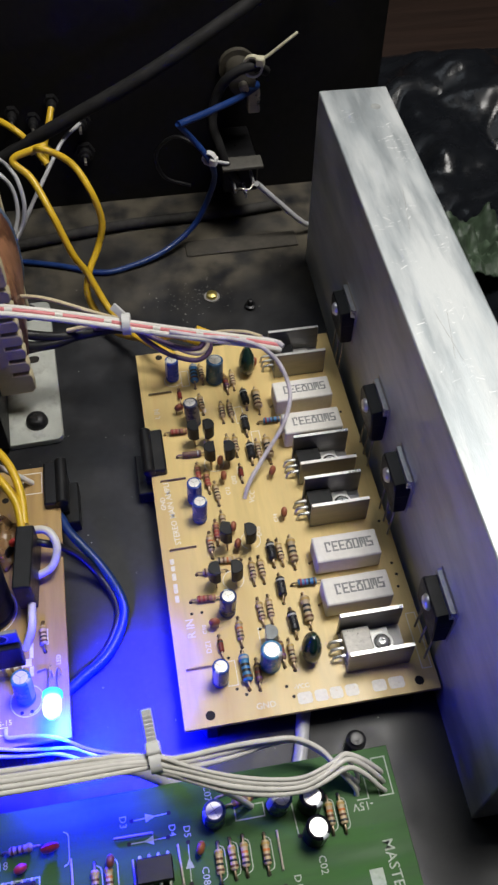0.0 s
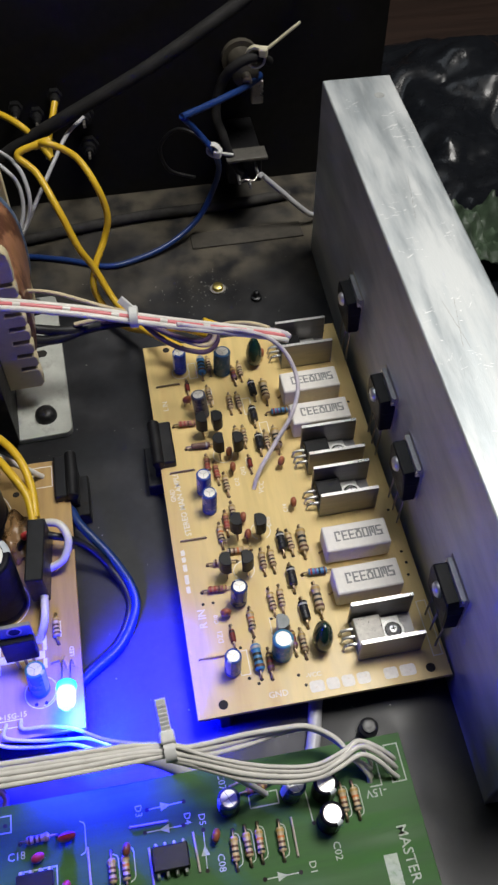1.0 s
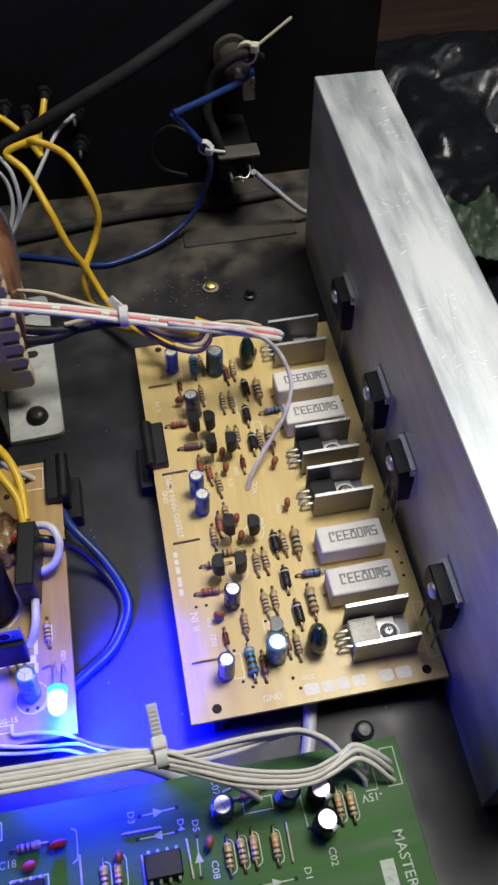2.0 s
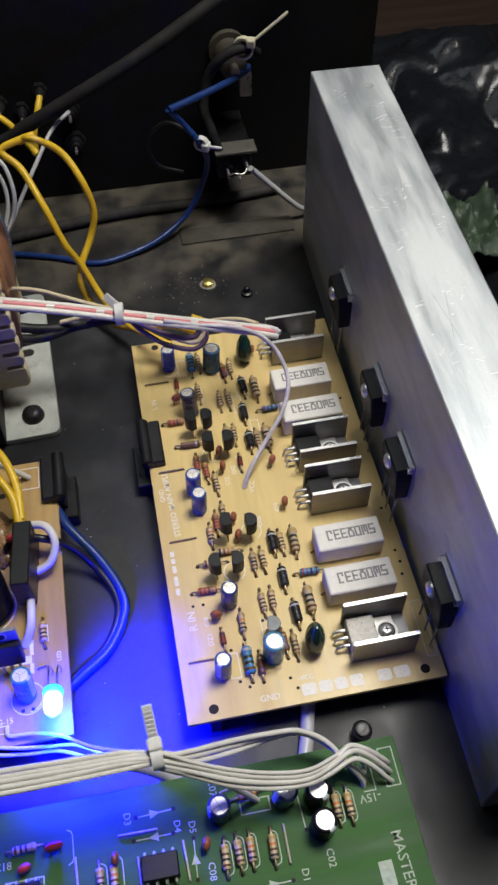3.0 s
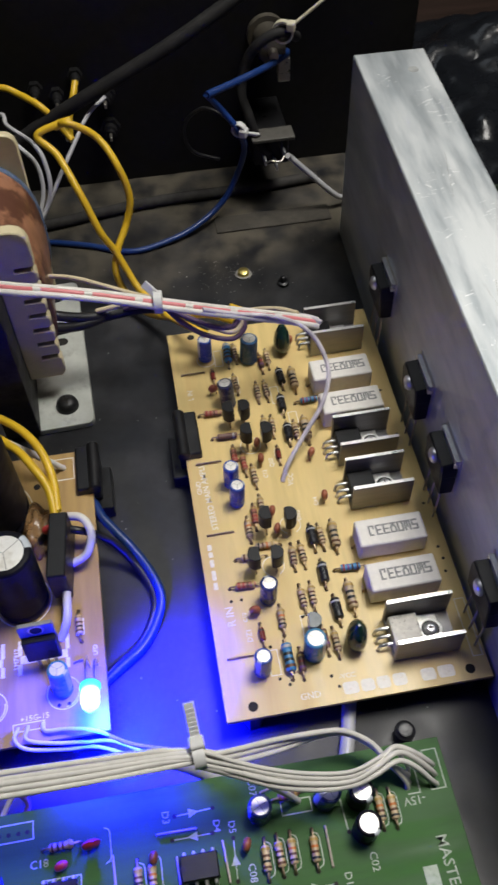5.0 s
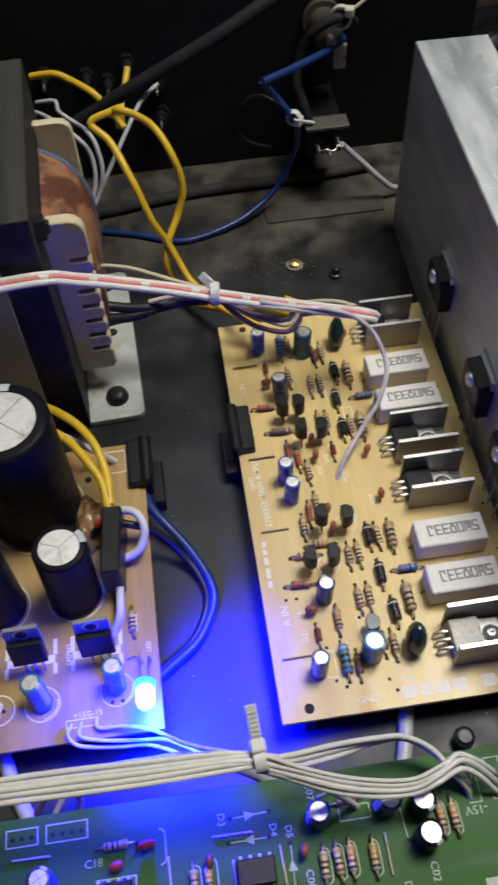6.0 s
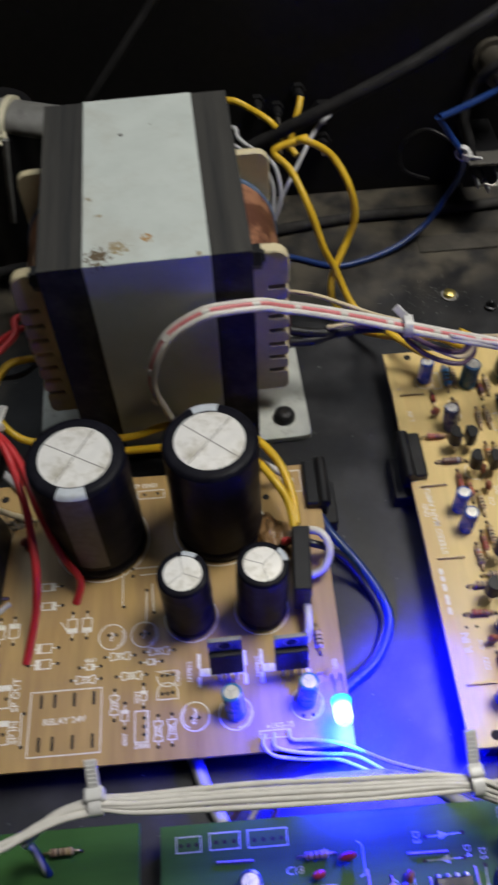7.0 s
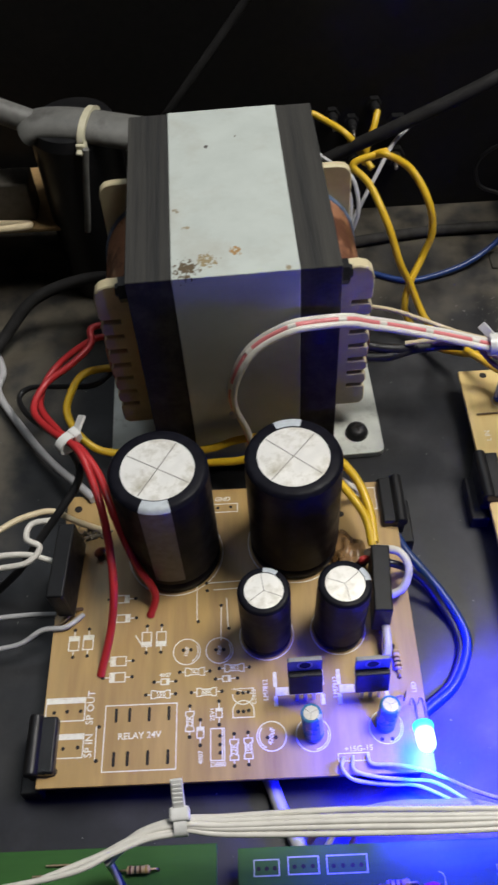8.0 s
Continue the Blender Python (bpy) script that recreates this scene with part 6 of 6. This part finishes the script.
# fuse holder with its tied leads
fuse = thing("fuse_holder", "dusty round fuse holder with tied leads on the rear panel", "fuse holder", (62, 276, 66), 0)
part("barrel", lathe([(0, 0), (8.5, -0.1), (8.5, -3), (6.2, -3.2), (6.0, -16), (5.0, -17), (0, -17)], 20, "y"), mat("dusty_brown_plastic", (0.055, 0.048, 0.036), 0.6), fuse)
part("tip", lathe([(0, -16.8), (2.0, -16.8), (2.0, -21), (0, -21)], 12, "y"), SOLDER, fuse, "tinned end contact")
part("side_contact", box((3, -14, -16), (8.5, -9, -5), 0.6), SOLDER, fuse, "dull solder contact")
wire("black_wire", "thick black wire down from the fuse holder", W_DGREY, 2.2, (72, 258, 72), (65.2, 253, 77.5), (56, 252, 75), (50, 254, 66), (47, 252, 54), (49, 246, 46), (52, 244, 36), (57, 243, 28))
cable_tie(65.2, 253.0, 77.5, 70, 19, NYLON_OLD, "yellowed nylon cable tie on the fuse holder leads", 2.4, 3.6, 3.8, (2.0, 1.8, 1.8), (0.35, -0.75, 0.55))
cable_tie(42.6, 231.5, 49.5, 60, 7, NYLON, "white nylon cable tie round the blue wire", 2.8, 2.4, 2.4, (2.0, 1.6, 1.8), (0.5, -0.6, -0.3))
sw = thing("mains_switch", "grey metal bracket with solder lugs at the rear", "switch", (59, 240, 0), 0)
part("bracket", box((-9.5, 0, 35.5), (9.5, 9, 37.2), 0.4), mat("dull_grey_bracket", (0.09, 0.085, 0.075), 0.6, 0.3), sw)
part("body", box((-8, 6, 20), (8, 36, 35.5), 0.8), PLASTIC_BLACK, sw)
for x, z in ((-4, 27), (4.5, 30), (1, 24)):
    part("lug", box((x - 0.5, -2.5, z - 1.4), (x + 0.5, 6.2, z + 1.4), 0.2, segs=1), CHROME, sw, "bright tinned solder lug")
wire("bare_wire", "bare tinned wire between two lugs", SOLDER, 0.45, (55, 237.8, 27), (57, 235.5, 29.5), (61, 235, 29), (63.5, 237.8, 30))

# dusty step and screw on the floor
DUST = mat("dusty_brown_sheet", (0.05, 0.044, 0.034), 0.75, var=0.25, scale=120, bump=0.25, bscale=900, dirt=(0.025, 0.023, 0.020), dscale=42, dirt_at=(0.48, 0.66))
structure("floor_batten", box((30, 227, 0), (84, 238, 0.9), 0.4), DUST, "thin dusty batten on the chassis floor")
scr = thing("floor_screw", "small brass coloured screw in the chassis floor", "screw", (37.5, 198, 0), 0)
part("washer", lathe([(0, 0), (3.6, 0), (3.6, 0.7), (0, 0.7)], 24), SCORE, scr, "dirty grey washer")
part("head", lathe([(0, 0.7), (2.5, 0.7), (2.4, 2.2), (1.2, 2.8), (0, 2.8)], 18), mat("brass_screw", (0.62, 0.50, 0.16), 0.35, 0.9), scr)
bm = lathe([(2.6, 0), (2.6, 1.4), (1.6, 1.8), (1.4, 3.8), (0.8, 4.3), (0, 4.3)], 12, "z", (53.6, 189, 0))
solid("rubber_stud", bm, PLASTIC_BLACK, "small black rubber stud on the floor", "rubber stud")
rng = random.Random(8)
bm = bmesh.new()
for i in range(330):
    x, y = (rng.uniform(-185, 75), rng.uniform(-14, 215)) if i < 230 else (rng.gauss(30, 9), rng.gauss(199, 6))
    r = rng.choice((0.10, 0.14, 0.18, 0.3))
    join(bm, plate([(x + r * rng.uniform(0.5, 1.2) * math.cos(a), y + r * rng.uniform(0.5, 1.2) * math.sin(a)) for a in (0, 1.3, 2.5, 3.8, 5.1)], 0.02, 0.08))
solid("dust_flecks", bm, FLECK, "pale dust flecks strewn on the chassis floor", "dust", "", "stuff")

# burnt flux and bare strands where the striped wire is soldered beside the rectifier
clump = bmesh.new()
rng = random.Random(21)
for i in range(26):
    a = Vector((rng.gauss(-140.0, 2.2), rng.gauss(89.0, 1.8), 12.1 + rng.uniform(0, 0.6)))
    b = a + Vector((rng.gauss(0, 2.2), rng.gauss(0, 1.6), rng.uniform(0.4, 2.2)))
    rod(a, b, rng.uniform(0.25, 0.5), 6, clump)
solid("solder_clump", clump, mat("dirty_solder", (0.20, 0.17, 0.13), 0.6, 0.3, var=0.4, scale=900), "dirty lumpy solder joint on the supply board", "solder joint")
wire("bare_wire", "twisted bare wire end on the supply board", DULL_LEAD, 0.6, (-149.0, 54.4, 12.6), (-145.5, 56.4, 13.4), (-143.0, 59.4, 14.2), (-140.6, 60.6, 12.4))

# coil on the far side: black drum with a grey strap over it
drum = thing("mains_filter_drum", "black round drum with a grey strap over its top", "filter coil", (-147, 238, 0), 0)
part("drum", lathe([(0, 0), (17, 0), (17.5, 2), (17.5, 76), (16, 80), (0, 81)], 32), PLASTIC_BLACK, drum)
part("strap", tube(smooth_line([(-17.5, -2, 77.5), (-15.5, -2, 79), (-11, -2, 80), (0, -4, 80.5), (14, -7, 79.5), (31, -10, 77.5)], 6), 9.0, 18, flat=0.55), GREY_HOSE, drum, "wide grey flexible strap")
cable_tie(-139.5, 232.0, 79.8, -12, 4, NYLON_OLD, "yellowed nylon cable tie round the grey strap", 2.6, 9.3, 5.3, (1.9, 1.8, 1.8), (0, -0.9, -0.2))
wire("strap_tail", "long dull nylon strap tail hanging down", GREY_HOSE, 1.3, (-140, 219, 79), (-142, 218.5, 68), (-145, 219, 50), (-147, 220, 40), category="cable tie")
wire("grey_hose", "grey hose end behind the drum", GREY_HOSE, 5.0, (-215, 248, 91), (-190, 244, 89), (-176, 240, 85), (-163, 238, 80), category="hose")
far = thing("far_board", "brown circuit board standing beyond the transformer", "circuit board", (0, 0, 0))
part("substrate", box((-260, 226, 36), (-140, 270, 37.8), 0.2, segs=1), PCB_EDGE, far)
part("leg", box((-250, 262, 0), (-244, 268, 36), 0.4), PLASTIC_BLACK, far)
part("leg", box((-168, 262, 0), (-162, 268, 36), 0.4), PLASTIC_BLACK, far)
part("connector", box((-196, 232, 37.8), (-170, 244, 56), 0.8), mat("dull_cream_plastic", (0.09, 0.08, 0.065), 0.7), far, "dull cream plastic connector")
wire("white_wire", "pale wire on the far board", W_CREAM, 1.6, (-215, 224, 41), (-190, 222, 41.5), (-176, 222, 42), (-172, 225, 41), (-186, 229, 39))
wire("grey_cable", "dark grey cable beside the transformer", W_DGREY, 2.6, (-128, 206, 26), (-150, 206, 26), (-172, 202, 20), (-186, 190, 10), (-200, 170, 3), category="cable")

# ---- beside the heat sink ----
bm = bmesh.new()
bmesh.ops.create_grid(bm, x_segments=90, y_segments=110, size=0.5)
for v in bm.verts:
    x, y = 134 + (v.co.x + 0.5) * 190, 60 + (v.co.y + 0.5) * 330
    p = Vector((x, y, 0)) * 0.028
    h = 22 + 15 * noise.noise(p * 0.8) + 10 * abs(noise.noise(p * 1.6 + Vector((4, 2, 7)))) + 2 * abs(noise.noise(p * 4))
    edge = min(1, (v.co.x + 0.5) * 7, (0.5 - v.co.x) * 5, (v.co.y + 0.5) * 5, (0.5 - v.co.y) * 5)
    v.co = Vector((x, y, -1.5 + max(0.0, h) * max(0, edge) ** 0.6))
solid("black_plastic_bag", bm, BAG, "crumpled glossy black plastic bag on the bench", "plastic bag")
bm = bmesh.new()
bmesh.ops.create_grid(bm, x_segments=24, y_segments=24, size=0.5)
for v in bm.verts:
    p = v.co * 3.0
    v.co = Vector((149 + v.co.x * 26, 180 + v.co.y * 40, 30 + 9 * noise.noise(p + Vector((9, 3, 1))) + 4 * noise.noise(p * 3)))
bmesh.ops.solidify(bm, geom=bm.faces[:], thickness=0.5)
solid("crumpled_wrapper", bm, GREEN_FILM, "pale green crumpled wrapper lying on the bag", "wrapper")
